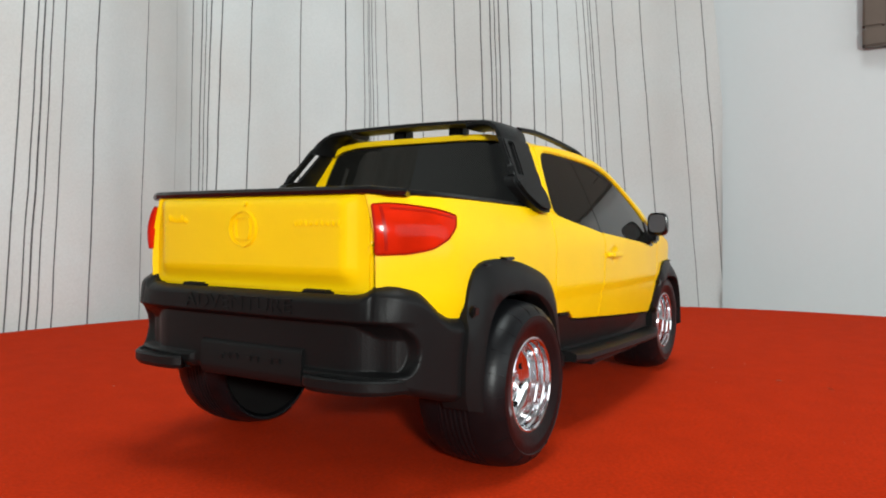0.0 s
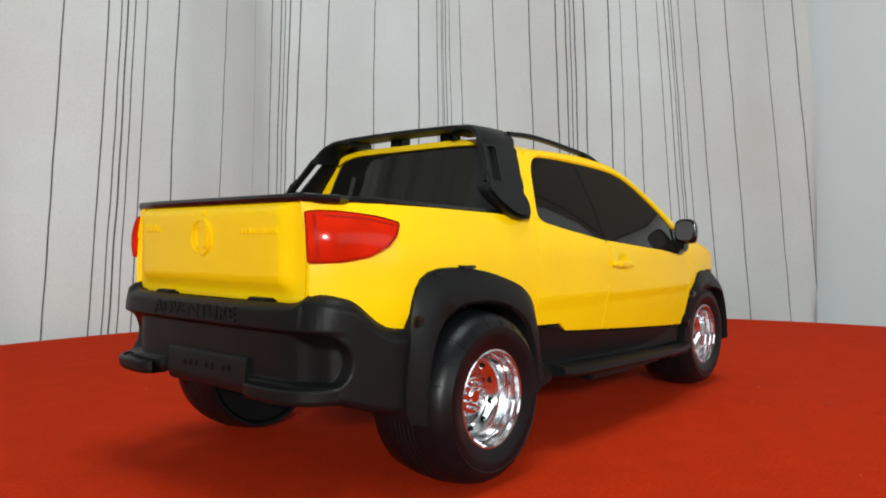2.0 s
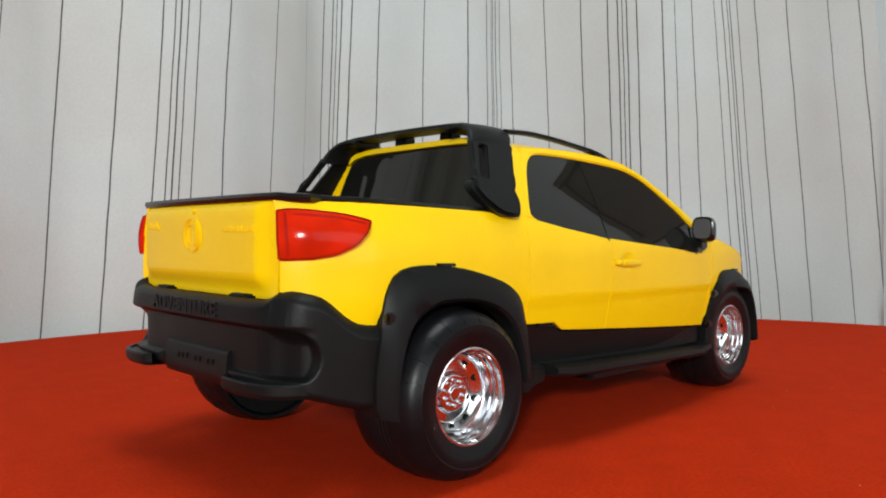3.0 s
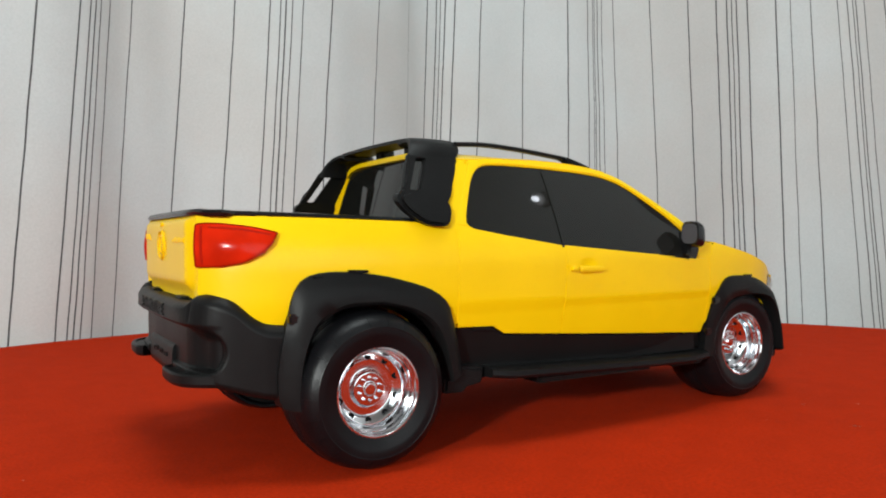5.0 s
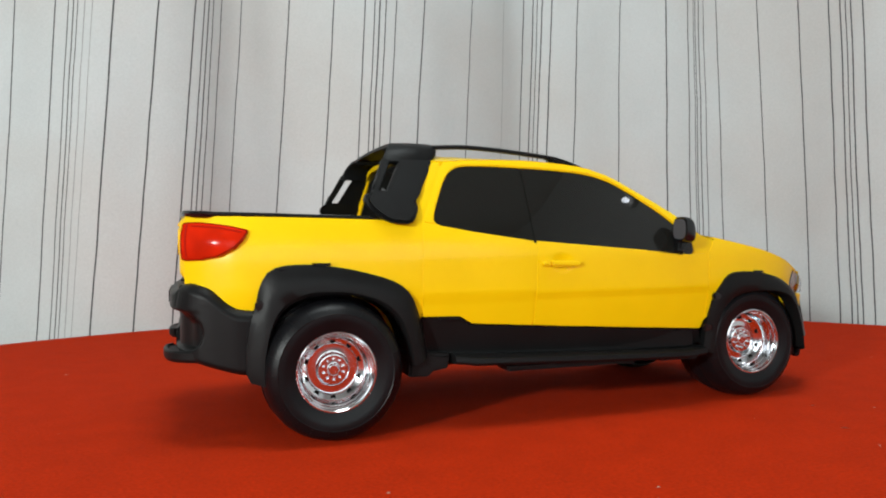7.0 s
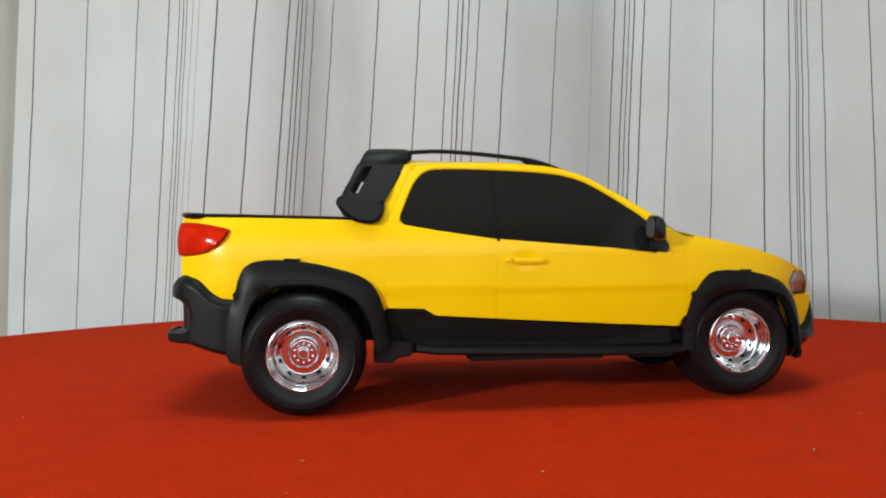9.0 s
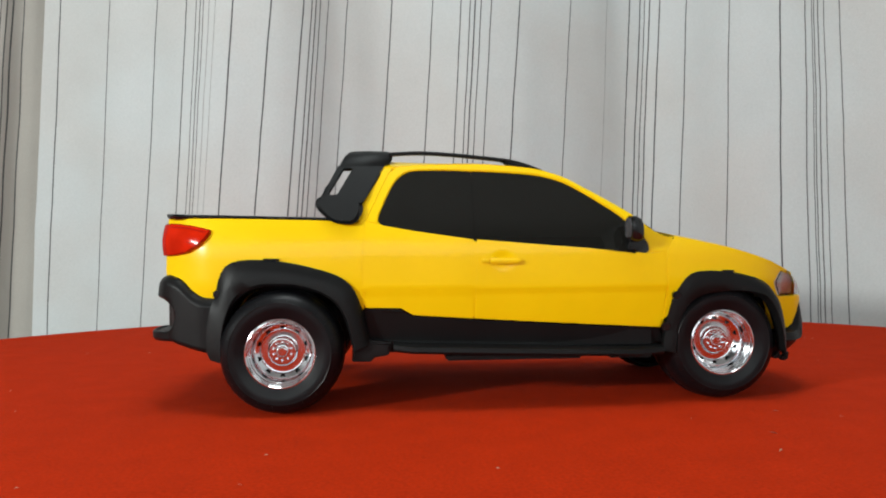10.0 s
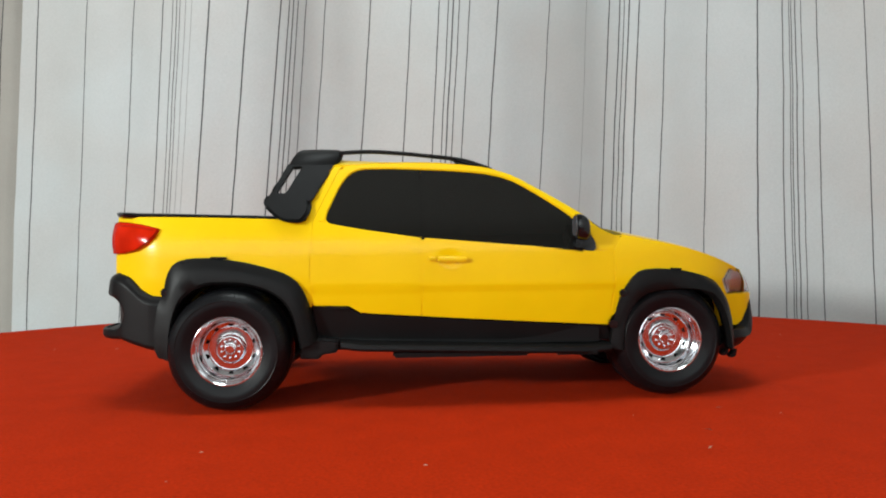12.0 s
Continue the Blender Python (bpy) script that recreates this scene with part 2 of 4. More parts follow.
tagged(part("wall_north", box(X0 - 0.8, X1 + 0.8, Y1, Y1 + 0.8, Z0, Z1), PAINT), "plain pale grey wall behind the curtain", "wall", kind="structure")
# the wall behind the camera, with the wide window that lights the table
WX0, WX1, WZ0, WZ1 = -16.5, 7.5, 1.3, 9.9
# its dimness is painted in as well, not left to the lamps
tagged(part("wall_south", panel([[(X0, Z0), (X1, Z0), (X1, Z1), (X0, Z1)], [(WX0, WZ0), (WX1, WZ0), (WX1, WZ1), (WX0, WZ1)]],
                                lambda a, b, d: (a, Y0 - d, b), step=3.0, deep=0.8, bevel=0), SHADED_PAINT), "unseen wall with shade painted in and a wide low window", "wall", kind="structure")
win = thing("window_1", "white framed wide window", "window", kind="structure")
for n, (a, b, c, d) in enumerate(((WX0, WX0 + 0.4, WZ0, WZ1), (WX1 - 0.4, WX1, WZ0, WZ1), (WX0 + 0.4, WX1 - 0.4, WZ1 - 0.4, WZ1), (WX0 + 0.4, WX1 - 0.4, WZ0, WZ0 + 0.4))):
    part("window_frame", box(a, b, Y0 - 0.6, Y0 - 0.1, c, d, 0.05), CEILING, win)

# ---------- lamps ----------
lamp = thing("ceiling_light", "square white ceiling light over the table", "ceiling light")
part("housing", box(-4.3, 2.3, -5.8, 0.8, 16.12, 16.48, 0.08), CEILING, lamp)
lamp = thing("floor_lamp", "small black floor lamp turned towards the table", "floor lamp")
part("base", moved(box(-1.5, 1.5, -1.5, 1.5, -0.15, 0.15, 0.1), -15.7, -11.6, -7.35), BLACK, lamp)
part("pole", box(-15.8, -15.6, -11.7, -11.5, -7.2, 4.95, 0.03), BLACK, lamp)
head_box = box(-1.2, 1.2, -1.0, 1.0, 0.04, 0.7, 0.05)
hood = part("hood", head_box, BLACK, lamp)
hood.matrix_basis = look(LAMP_AT, (0.0, 0.0, 0.06))

GLOBE = bpy.data.materials.new("lit_opal_glass")
GLOBE.use_nodes = True
GLOBE.node_tree.nodes["Principled BSDF"].inputs["Base Color"].default_value = (0.85, 0.86, 0.88, 1)
GLOBE.node_tree.nodes["Principled BSDF"].inputs["Emission Color"].default_value = (0.86, 0.92, 1.0, 1)
GLOBE.node_tree.nodes["Principled BSDF"].inputs["Emission Strength"].default_value = 18.0
lamp = thing("wall_light", "small lit opal globe lamp on the grey wall", "wall light")
part("base", moved(lathe([(0.0, 0.25), (0.42, 0.25), (0.46, 0.2), (0.46, 0.0), (0.0, 0.0)], 24), 0, 0, 0), CEILING, lamp).matrix_basis = Matrix.Translation((X1 * DM, -8.2 * DM, 11.4 * DM)) @ Matrix.Rotation(radians(90), 4, "Z")
part("globe", moved(lathe([(max(0.001, 0.16 * math.sin(math.pi * k / 12)), 0.16 * math.cos(math.pi * k / 12)) for k in range(13)], 24), X1 - 0.40, -8.2, 11.4), GLOBE, lamp, "lit opal glass globe")

# ---------- curtain ----------
CURTAIN = [(-6.74, 6.97), (-5.73, 6.74), (-4.85, 6.38), (-4.09, 6.03), (-3.58, 5.79), (-3.36, 5.69), (-3.22, 5.65), (-2.93, 5.61), (-2.38, 5.65), (-1.9, 5.8), (-1.72, 5.9), (-1.53, 6.05), (-1.25, 6.25), (-0.56, 6.46), (0.1, 6.34), (0.51, 6.14), (0.72, 6.06), (0.98, 6.03), (1.44, 6.08), (2.34, 6.29), (3.09, 6.59), (3.54, 6.75), (3.82, 6.78), (4.05, 6.67), (4.38, 6.37), (4.81, 5.71), (5.45, 5.22), (5.72, 5.11), (5.85, 5.08), (5.99, 5.04), (6.18, 4.96), (6.67, 4.59), (6.97, 4.04), (7.07, 3.58), (7.11, 3.33), (7.19, 3.1), (7.41, 2.75), (7.54, 2.61), (7.75, 2.4), (8.01, 2.13), (8.12, 1.98), (8.17, 1.84), (8.22, 1.56), (8.25, 1.08), (8.22, 0.49), (8.19, 0.07), (8.18, -0.08), (8.16, -0.2)]
arcs = [0.0]
for (ax, ay), (bx, by) in zip(CURTAIN, CURTAIN[1:]):
    arcs.append(arcs[-1] + math.hypot(bx - ax, by - ay))
cx, cy = hermite(arcs, [p[0] for p in CURTAIN]), hermite(arcs, [p[1] for p in CURTAIN])


def curtain_point(s, z):
    """The cloth at the arc length s and the height z, with its hanging folds."""
    x, y = cx(s), cy(s)
    tx, ty = cx(s + 0.02) - cx(s - 0.02), cy(s + 0.02) - cy(s - 0.02)
    ln = math.hypot(tx, ty) or 1.0
    f = 0.012 * math.sin(4.7 * s + 1.0) + 0.035 * noise.noise((s * 1.6, z * 0.25, 3.1))
    f += 0.03 * (0.4 - 0.12 * z) * math.sin(1.3 * s + 2.0)
    return (x - ty / ln * f, y + tx / ln * f, z)


# how far the stripes lean outwards towards the bottom
lean = hermite([0.0, 2.0, 3.5, 4.5, 5.5, 7.0, 8.0, 10.0, 11.4, 12.6, 13.5, 15.0, 17.0, 18.0, 20.0], [-0.20, -0.24, -0.30, -0.33, -0.35, -0.30, -0.27, -0.26, -0.20, -0.12, 0.0, 0.12, 0.10, 0.28, 0.33])

# arc lengths of the woven stripes: dark, paler and faint
DARK = [1.031, 1.983, 2.824, 3.388, 4.105, 4.631, 5.119, 5.259, 5.334, 5.418, 5.566, 5.9, 6.631, 7.303, 7.793, 7.938, 8.014, 8.107, 8.27, 8.722, 9.643, 10.894, 11.088, 11.173, 11.26, 11.428, 11.882, 12.688, 13.436, 14.908, 15.525, 15.994, 16.165, 16.244, 16.32, 16.484, 16.883]
MID = [3.562, 3.628, 3.68, 13.789, 13.888, 13.919, 13.977, 14.061, 14.275, 17.089, 17.387, 17.773, 17.903, 17.976, 18.017, 18.126, 18.402, 18.867, 19.475, 19.89]
FAINT = [3.768, 3.862, 10.422]
STRIPES = sorted([(s, 1) for s in DARK] + [(s, 2) for s in MID] + [(s, 3) for s in FAINT])


def curtain_sheet(s0, s1, stripes, z0, z1, rows=14, step=0.11):
    cols = [(s0 + (s1 - s0) * k / int((s1 - s0) / step), 0) for k in range(int((s1 - s0) / step) + 1)]
    spans = []
    for s, tone in stripes:
        w = (0.0092, 0.0072, 0.0055)[tone - 1] * (1 + 0.15 * math.sin(37 * s))
        spans.append((s - w, s + w, tone))
    edges = sorted({round(s, 4) for s, _ in cols if not any(a - 0.012 < s < b + 0.012 for a, b, _ in spans)} | {round(v, 4) for a, b, _ in spans for v in (a, b) if s0 < v < s1})
    bm = bmesh.new()
    grid = []
    for s in edges:
        line = []
        for r in range(rows + 1):
            z = z0 + (z1 - z0) * r / rows
            wob = 0.016 * noise.noise((s * 0.9, z * 0.45, 7.7)) + 0.010 * noise.noise((s * 2.3, z * 1.9, 1.3))
            line.append(bm.verts.new(curtain_point(s + wob + lean(s) * (3.7 - z) / 4.2, z)))
        grid.append(line)
    for k in range(len(edges) - 1):
        mid = (edges[k] + edges[k + 1]) / 2
        mi = next((m for a, b, m in spans if a < mid < b), 0)
        for r in range(rows):
            f = bm.faces.new([grid[k][r], grid[k + 1][r], grid[k + 1][r + 1], grid[k][r + 1]])
            f.material_index = mi
    return bm


sheet = part("curtain", curtain_sheet(0.76, arcs[-1] - 0.05, STRIPES, -6.9, 14.5, rows=96), [LINEN, THREAD, THREAD_PALE, THREAD_FAINT], angle=180)
back_sheet = []
woven = [(-6.82, 0.007), (-6.75, 0.007), (-6.69, 0.008), (-6.565, 0.008), (-7.35, 0.008), (-8.1, 0.008)]
for x in sorted([-9.6 + 4.1 * k / 59 for k in range(60)] + [x + d for x, w in woven for d in (-w, w)]):
    s = (x + 9.6) / 4.1
    back_sheet.append([(x - 0.055 * (4.2 - z), 7.35 - 0.5 * (1 - s) ** 2 + 0.10 * math.sin(26 * s) + 0.05 * math.sin(61 * s + z * 0.2) + 0.05 * noise.noise((x * 2.2, z * 0.9, 4.4)), z) for z in np.linspace(-6.9, 14.5, 60)])
back_sheet = loft(back_sheet)
for f in back_sheet.faces:
    c = f.calc_center_median()
    x = c.x + 0.055 * (4.2 - c.z)
    f.material_index = int(any(abs(x - a) < 0.005 for a, _ in woven))
tagged(part("curtain", back_sheet, [BEIGE, THREAD], angle=180), "beige shaded cloth curtain hanging behind the striped one", "curtain")
tagged(sheet, "pale linen curtain with thin dark stripes in soft folds", "curtain")

# ---------- picture on the wall ----------
pic = thing("picture_frame", "dark wooden picture frame hung on the grey wall", "picture frame")
FY0, FY1, FZ0, FZ1 = -5.4, -2.15, 3.94, 8.0
for n, (c, d, e, f) in enumerate(((FY0, FY1, FZ0, FZ0 + 0.3), (FY0, FY1, FZ1 - 0.3, FZ1), (FY0, FY0 + 0.3, FZ0 + 0.3, FZ1 - 0.3), (FY1 - 0.3, FY1, FZ0 + 0.3, FZ1 - 0.3))):
    part("frame_bar", box(X1 - 0.25, X1 - 0.004, c, d, e, f, 0.03), WOOD, pic)
part("picture", box(X1 - 0.12, X1 - 0.006, FY0 + 0.29, FY1 - 0.29, FZ0 + 0.29, FZ1 - 0.29), WOOD, pic)

# ---------- table ----------
table = thing("round_table", "round table under a red felt cloth", "table")
TC, TR = (-0.03, -0.56), 6.60
part("tabletop", moved(merge(lathe([(0.001, -0.32), (TR - 0.12, -0.32), (TR - 0.08, -0.28), (TR - 0.08, -0.07), (TR - 0.12, -0.03), (0.001, -0.03)], 96)), 0, 0, 0), WOOD, table)
part("pedestal", lathe([(0.55, -6.4), (0.45, -5.0), (0.4, -1.5), (0.8, -0.32)], 32), WOOD, table)
part("foot", lathe([(0.001, -7.5), (2.6, -7.5), (2.6, -7.2), (0.6, -6.4), (0.001, -6.4)], 48), WOOD, table)
for ob in table.children:
    ob.matrix_basis = Matrix.Rotation(radians(90), 4, "X") @ Matrix.Identity(4)
table.location = (TC[0] * DM, TC[1] * DM, 0)


def cloth():
    """The felt: flat on the top, turned over the rim and hanging in shallow waves."""
    rows = []
    rs = [(0.0001, 0.0)] + [(TR * k / 24, 0.0) for k in range(1, 24)] + [(TR - 0.05, 0.0), (TR - 0.015, -0.012), (TR, -0.045), (TR + 0.01, -0.2), (TR + 0.04, -0.8), (TR + 0.08, -1.6), (TR + 0.10, -2.3)]
    n = 180
    for r, z in rs:
        row = []
        for k in range(n):
            a = 2 * math.pi * k / n
            wave = 0.0 if z > -0.1 else min(1.0, -z / 2.0) * 0.10 * math.sin(22 * a + math.sin(3 * a))
            row.append((TC[0] + (r + wave) * math.cos(a), TC[1] + (r + wave) * math.sin(a), z - 0.016))
        rows.append(row)
    return loft(rows, close=True, caps=False)


tagged(part("tablecloth", cloth(), FELT, angle=60), "red felt tablecloth spread smooth over the round table", "tablecloth")

# ---------- the toy pickup ----------
truck = thing("toy_pickup_truck", "large yellow plastic toy pickup with black flares and chrome wheels", "toy truck")
TILT = radians(0.9)  # the body leans a little on its axles
truck.location = (0.0022, -0.0057, 0.0837 * math.sin(TILT))
truck.rotation_euler = (TILT, 0, radians(-1.5))

half = hermite([-2.145, -2.12, -2.085, -2.04, -1.95, -1.82, -1.5, -0.87, -0.2, 0.4, 0.97, 1.4, 1.7, 1.90, 2.0, 2.09],
               [0.640, 0.680, 0.715, 0.748, 0.800, 0.848, 0.866, 0.875, 0.888, 0.882, 0.855, 0.815, 0.745, 0.635, 0.590, 0.500])
bulge = hermite([0.20, 0.45, 0.66, 0.710, 0.736, 0.95, 1.05, 1.15, 1.30, 1.47, 1.56],
                [0.870, 0.936, 0.977, 0.984, 0.998, 1.000, 0.980, 0.938, 0.860, 0.762, 0.705])


def side_y(x, z):
    return half(x) * bulge(z)


def on_side(x, z, d):
    """A point on the right flank of the body, d below the surface."""
    e = 0.01
    nx = (half(x + e) - half(x - e)) / (2 * e) * bulge(z)
    nz = (bulge(z + e) - bulge(z - e)) / (2 * e) * half(x)
    n = Vector((-nx, -1.0, -nz)).normalized()
    return Vector((x, -side_y(x, z), z)) - n * d


def on_door(x, z, d):
    """The front door's skin, with the shallow dish behind its handle."""
    r = math.hypot((x + 0.045) / 0.078, (z - 0.912) / 0.060)
    return on_side(x, z, d + (0.017 * (1 - r * r) ** 1.5 if r < 1 else 0.0))


def both(name, loops, mat, step=0.07, deep=0.03, lift=0.0, bevel=0.006, label="", place=on_side):
    """A panel on each flank."""
    bm = panel(loops, place, step, deep, lift, bevel)
    other = flip(bm)
    return part(name, bm, mat, truck, label), part(name, other, mat, truck, label)


def smooth_line(pts, n):
    s = [0.0]
    for a, b in zip(pts, pts[1:]):
        s.append(s[-1] + math.hypot(b[0] - a[0], b[1] - a[1]))
    fx, fz = hermite(s, [p[0] for p in pts]), hermite(s, [p[1] for p in pts])
    return [(fx(s[-1] * k / n), fz(s[-1] * k / n)) for k in range(n + 1)]


# flank panels
WIN_LOW = [(-0.775, 1.133), (-0.58, 1.097), (-0.20, 1.042), (0.30, 0.999), (0.70, 0.966), (0.862, 0.947)]
WIN_TOP = [(0.886, 0.972), (0.880, 1.010), (0.845, 1.080), (0.765, 1.150), (0.703, 1.203), (0.61, 1.268), (0.53, 1.322), (0.44, 1.378), (0.355, 1.421), (0.25, 1.452), (0.174, 1.465), (0.0, 1.480), (-0.21, 1.490), (-0.45, 1.496), (-0.56, 1.494), (-0.62, 1.484), (-0.665, 1.458), (-0.70, 1.42), (-0.735, 1.36), (-0.775, 1.27), (-0.808, 1.185), (-0.811, 1.165), (-0.804, 1.148), (-0.790, 1.137)]
ROOF_EDGE = [(-0.70, 1.515), (-0.50, 1.532), (-0.20, 1.535), (0.10, 1.517), (0.25, 1.493), (0.36, 1.459), (0.535, 1.363), (0.71, 1.257), (0.814, 1.190), (0.915, 1.106), (0.99, 1.062), (1.06, 1.050)]
WIN_TOP = smooth_line(WIN_TOP, 60)
ROOF_EDGE = smooth_line(ROOF_EDGE, 40)

both("bed_side", [[(-2.132, 1.190), (-2.134, 0.955), (-2.132, 0.81), (-2.09, 0.80), (-2.02, 0.775), (-1.95, 0.73), (-1.88, 0.685), (-1.80, 0.665), (-1.76, 0.78), (-1.66, 0.86), (-1.36, 0.86), (-1.05, 0.78), (-0.95, 0.68), (-0.91, 0.60), (-0.897, 0.62),
                   (-0.905, 0.87), (-0.885, 1.15), (-0.79, 1.36), (-0.715, 1.512), (-0.862, 1.512), (-0.905, 1.33), (-0.935, 1.155), (-1.15, 1.168), (-1.60, 1.180)]], YELLOW, step=0.055, deep=0.035)
both("rear_door", [[(-0.892, 0.62), (-0.67, 0.615), (-0.60, 0.572), (-0.222, 0.545), (-0.222, 1.042)] + [p for p in WIN_LOW[1::-1]] + [(-0.83, 1.146), (-0.881, 1.15), (-0.900, 0.87)]], YELLOW, step=0.032, bevel=0.004)
both("front_door", [[(-0.218, 0.545), (0.980, 0.468), (1.007, 0.74), (0.992, 0.955)] + WIN_LOW[:1:-1]], YELLOW, step=0.020, bevel=0.003, place=on_door)
both("cab_frame", [[(-0.877, 1.152), (-0.78, 1.36), (-0.70, 1.515)] + ROOF_EDGE[1:] + [(0.995, 0.955)] + [(0.875, 0.949)] + WIN_TOP + [(-0.775, 1.134)]], YELLOW, step=0.05, deep=0.04)
both("front_fender", [[(0.985, 0.468), (1.03, 0.62), (1.13, 0.74), (1.25, 0.79), (1.50, 0.78), (1.68, 0.70), (1.76, 0.56), (1.78, 0.42), (2.045, 0.42), (2.083, 0.52), (2.070, 0.642), (1.842, 0.642), (1.790, 0.742),
                       (1.862, 0.830), (1.73, 0.893), (1.49, 0.965), (1.25, 1.018), (1.065, 1.055), (1.0, 0.955), (1.012, 0.74)]], YELLOW, step=0.055)

both("inner_shell", [[(-0.93, 0.64), (-0.85, 0.64), (-0.85, 1.14), (-0.72, 1.42), (-0.69, 1.49), (-0.73, 1.49), (-0.93, 1.14)]], YELLOW, step=0.02, deep=0.02, lift=-0.003, bevel=0)
both("inner_shell", [[(-0.26, 0.56), (-0.18, 0.56), (-0.18, 1.028), (-0.26, 1.032)]], YELLOW, step=0.02, deep=0.02, lift=-0.003, bevel=0)
both("inner_shell", [[(0.95, 0.49), (1.04, 0.55), (1.05, 0.75), (1.06, 1.045), (0.97, 0.96), (0.95, 0.94)]], YELLOW, step=0.02, deep=0.02, lift=-0.003, bevel=0)

# side glass, in two panes with a dark post between
REAR_PANE = [(-0.80, 1.12), (-0.58, 1.082), (-0.2165, 1.030), (-0.2165, 1.503), (-0.45, 1.510), (-0.60, 1.503), (-0.685, 1.465), (-0.745, 1.375), (-0.82, 1.20), (-0.825, 1.15)]
FRONT_PANE = [(-0.215, 1.030), (0.30, 0.990), (0.80, 0.950), (0.82, 1.13), (0.71, 1.225), (0.62, 1.285), (0.54, 1.340), (0.45, 1.395), (0.36, 1.440), (0.25, 1.468), (0.17, 1.480), (0.0, 1.494), (-0.215, 1.503)]


def on_glass(x, z, d):
    """The side glass, which runs down straight where the door skin below it turns upright."""
    low = max(0.0, 1.08 - z)
    p = on_side(x, max(z, 1.08), d)
    return Vector((x, p.y - 0.38 * half(x) * low, p.z - low))


both("side_window", [REAR_PANE], SMOKE, step=0.06, deep=0.02, lift=-0.012, bevel=0.004, label="dark smoked rear side window", place=on_glass)
both("side_window", [FRONT_PANE], SMOKE, step=0.06, deep=0.02, lift=-0.012, bevel=0.004, label="dark smoked front side window", place=on_glass)
both("window_post", [[(-0.240, 1.053), (-0.190, 1.047), (-0.190, 1.476), (-0.240, 1.478)]], GLOSS, deep=0.02, lift=-0.03)
both("mirror_sail", [rounded([(0.72, 0.960), (0.870, 0.940), (0.896, 0.965), (0.892, 1.005), (0.855, 1.080), (0.785, 1.128), (0.765, 1.128)], 0.012)], GLOSS, deep=0.03, lift=-0.004)


# roof, windscreen and bonnet, skinned across the toy
def across(stations, crown, n=14, deep=0.03, power=2.2):
    rows = []
    for x, z in stations:
        ye = side_y(x, z)
        row = []
        for k in range(n + 1):
            t = -1 + 2 * k / n
            row.append((x, ye * t, z + crown(x) * (1 - abs(t) ** power)))
        rows.append(row)
    low = [[(x, y * 0.99, z - deep) for x, y, z in row] for row in rows]
    ring = [r + l[::-1] for r, l in zip(rows, low)]
    return loft(ring, close=True)


edge = hermite([p[0] for p in ROOF_EDGE], [p[1] for p in ROOF_EDGE])
part("roof", across([(-0.875 + 1.145 * k / 12, edge(-0.875 + 1.145 * k / 12)) for k in range(13)], lambda x: 0.022 + 0.040 * ramp((-0.40 - x) / 0.4) - 0.010 * ramp((x + 0.2) / 0.5), power=7), YELLOW, truck)
part("windscreen", across([(0.28 + 0.78 * k / 8, edge(0.28 + 0.78 * k / 8) - 0.006) for k in range(9)], lambda x: 0.010 + 0.050 * max(0, 1.06 - x)), SMOKE, truck, "dark smoked windscreen")
bonnet = hermite([1.065, 1.25, 1.49, 1.73, 1.935], [1.055, 1.018, 0.965, 0.893, 0.812])
part("bonnet", across([(1.07 + 0.84 * k / 12, bonnet(1.07 + 0.84 * k / 12)) for k in range(13)], lambda x: 0.05), YELLOW, truck)
part("nose", loft([[(1.935 + a, y * (1 - 0.2 * a), z) for a, y, z in ((0.0, t * 0.63, 0.808 + 0.05 * (1 - t * t)), (0.06 + 0.06 * (1 - t * t), t * 0.58, 0.72), (0.10 + 0.06 * (1 - t * t), t * 0.5, 0.60), (0.10 + 0.06 * (1 - t * t), t * 0.5, 0.45))]
                   for t in [-1 + k / 6 for k in range(13)]]), YELLOW, truck)

# cab back with its window
def cab_back(y, z, d):
    return Vector((-0.945 + (z - 1.15) * 0.21 + 0.012 * (y / 0.7) ** 2 + d, y, z))


REAR_GLASS = rounded([(-0.725, 1.12), (0.725, 1.12), (0.70, 1.25), (0.655, 1.40), (0.606, 1.510), (0.565, 1.537), (0.28, 1.543), (0.0, 1.545), (-0.28, 1.543), (-0.565, 1.537), (-0.606, 1.510), (-0.655, 1.40), (-0.71, 1.25)], 0.03)
part("cab_back", panel([[(-0.80, 0.95), (0.80, 0.95), (0.81, 1.16), (0.737, 1.33), (0.650, 1.512), (0.59, 1.562), (0.40, 1.570), (0.0, 1.574), (-0.40, 1.570), (-0.59, 1.562), (-0.650, 1.512), (-0.737, 1.33), (-0.81, 1.16)], REAR_GLASS], cab_back, 0.06, 0.035), YELLOW, truck)
part("rear_window", panel([REAR_GLASS], cab_back, 0.08, 0.02, lift=-0.008), SMOKE, truck, "dark smoked rear window")
# cabin inside and seats, in near-black that stands for the shade in there
part("cabin", box(-0.72, 0.95, -0.74, 0.74, 0.55, 1.02, 0.03), HOLLOW_SHADE, truck)
for sy in (-0.36, 0.36):
    part("seat", merge(prism(rounded([(-0.05, 1.0), (0.22, 1.0), (0.10, 1.30), (0.0, 1.30)], 0.05), sy - 0.2, sy + 0.2, 0.03)), HOLLOW_SHADE, truck)

# load bed
part("bed_liner", merge(box(-2.08, -0.92, -0.60, 0.60, 0.70, 0.74), box(-1.90, -0.94, 0.70, 0.735, 0.74, 1.16), box(-1.90, -0.94, -0.735, -0.70, 0.74, 1.16), box(-2.09, -2.05, -0.60, 0.60, 0.74, 1.16), box(-0.93, -0.90, -0.75, 0.75, 0.74, 1.14)), BLACK, truck)


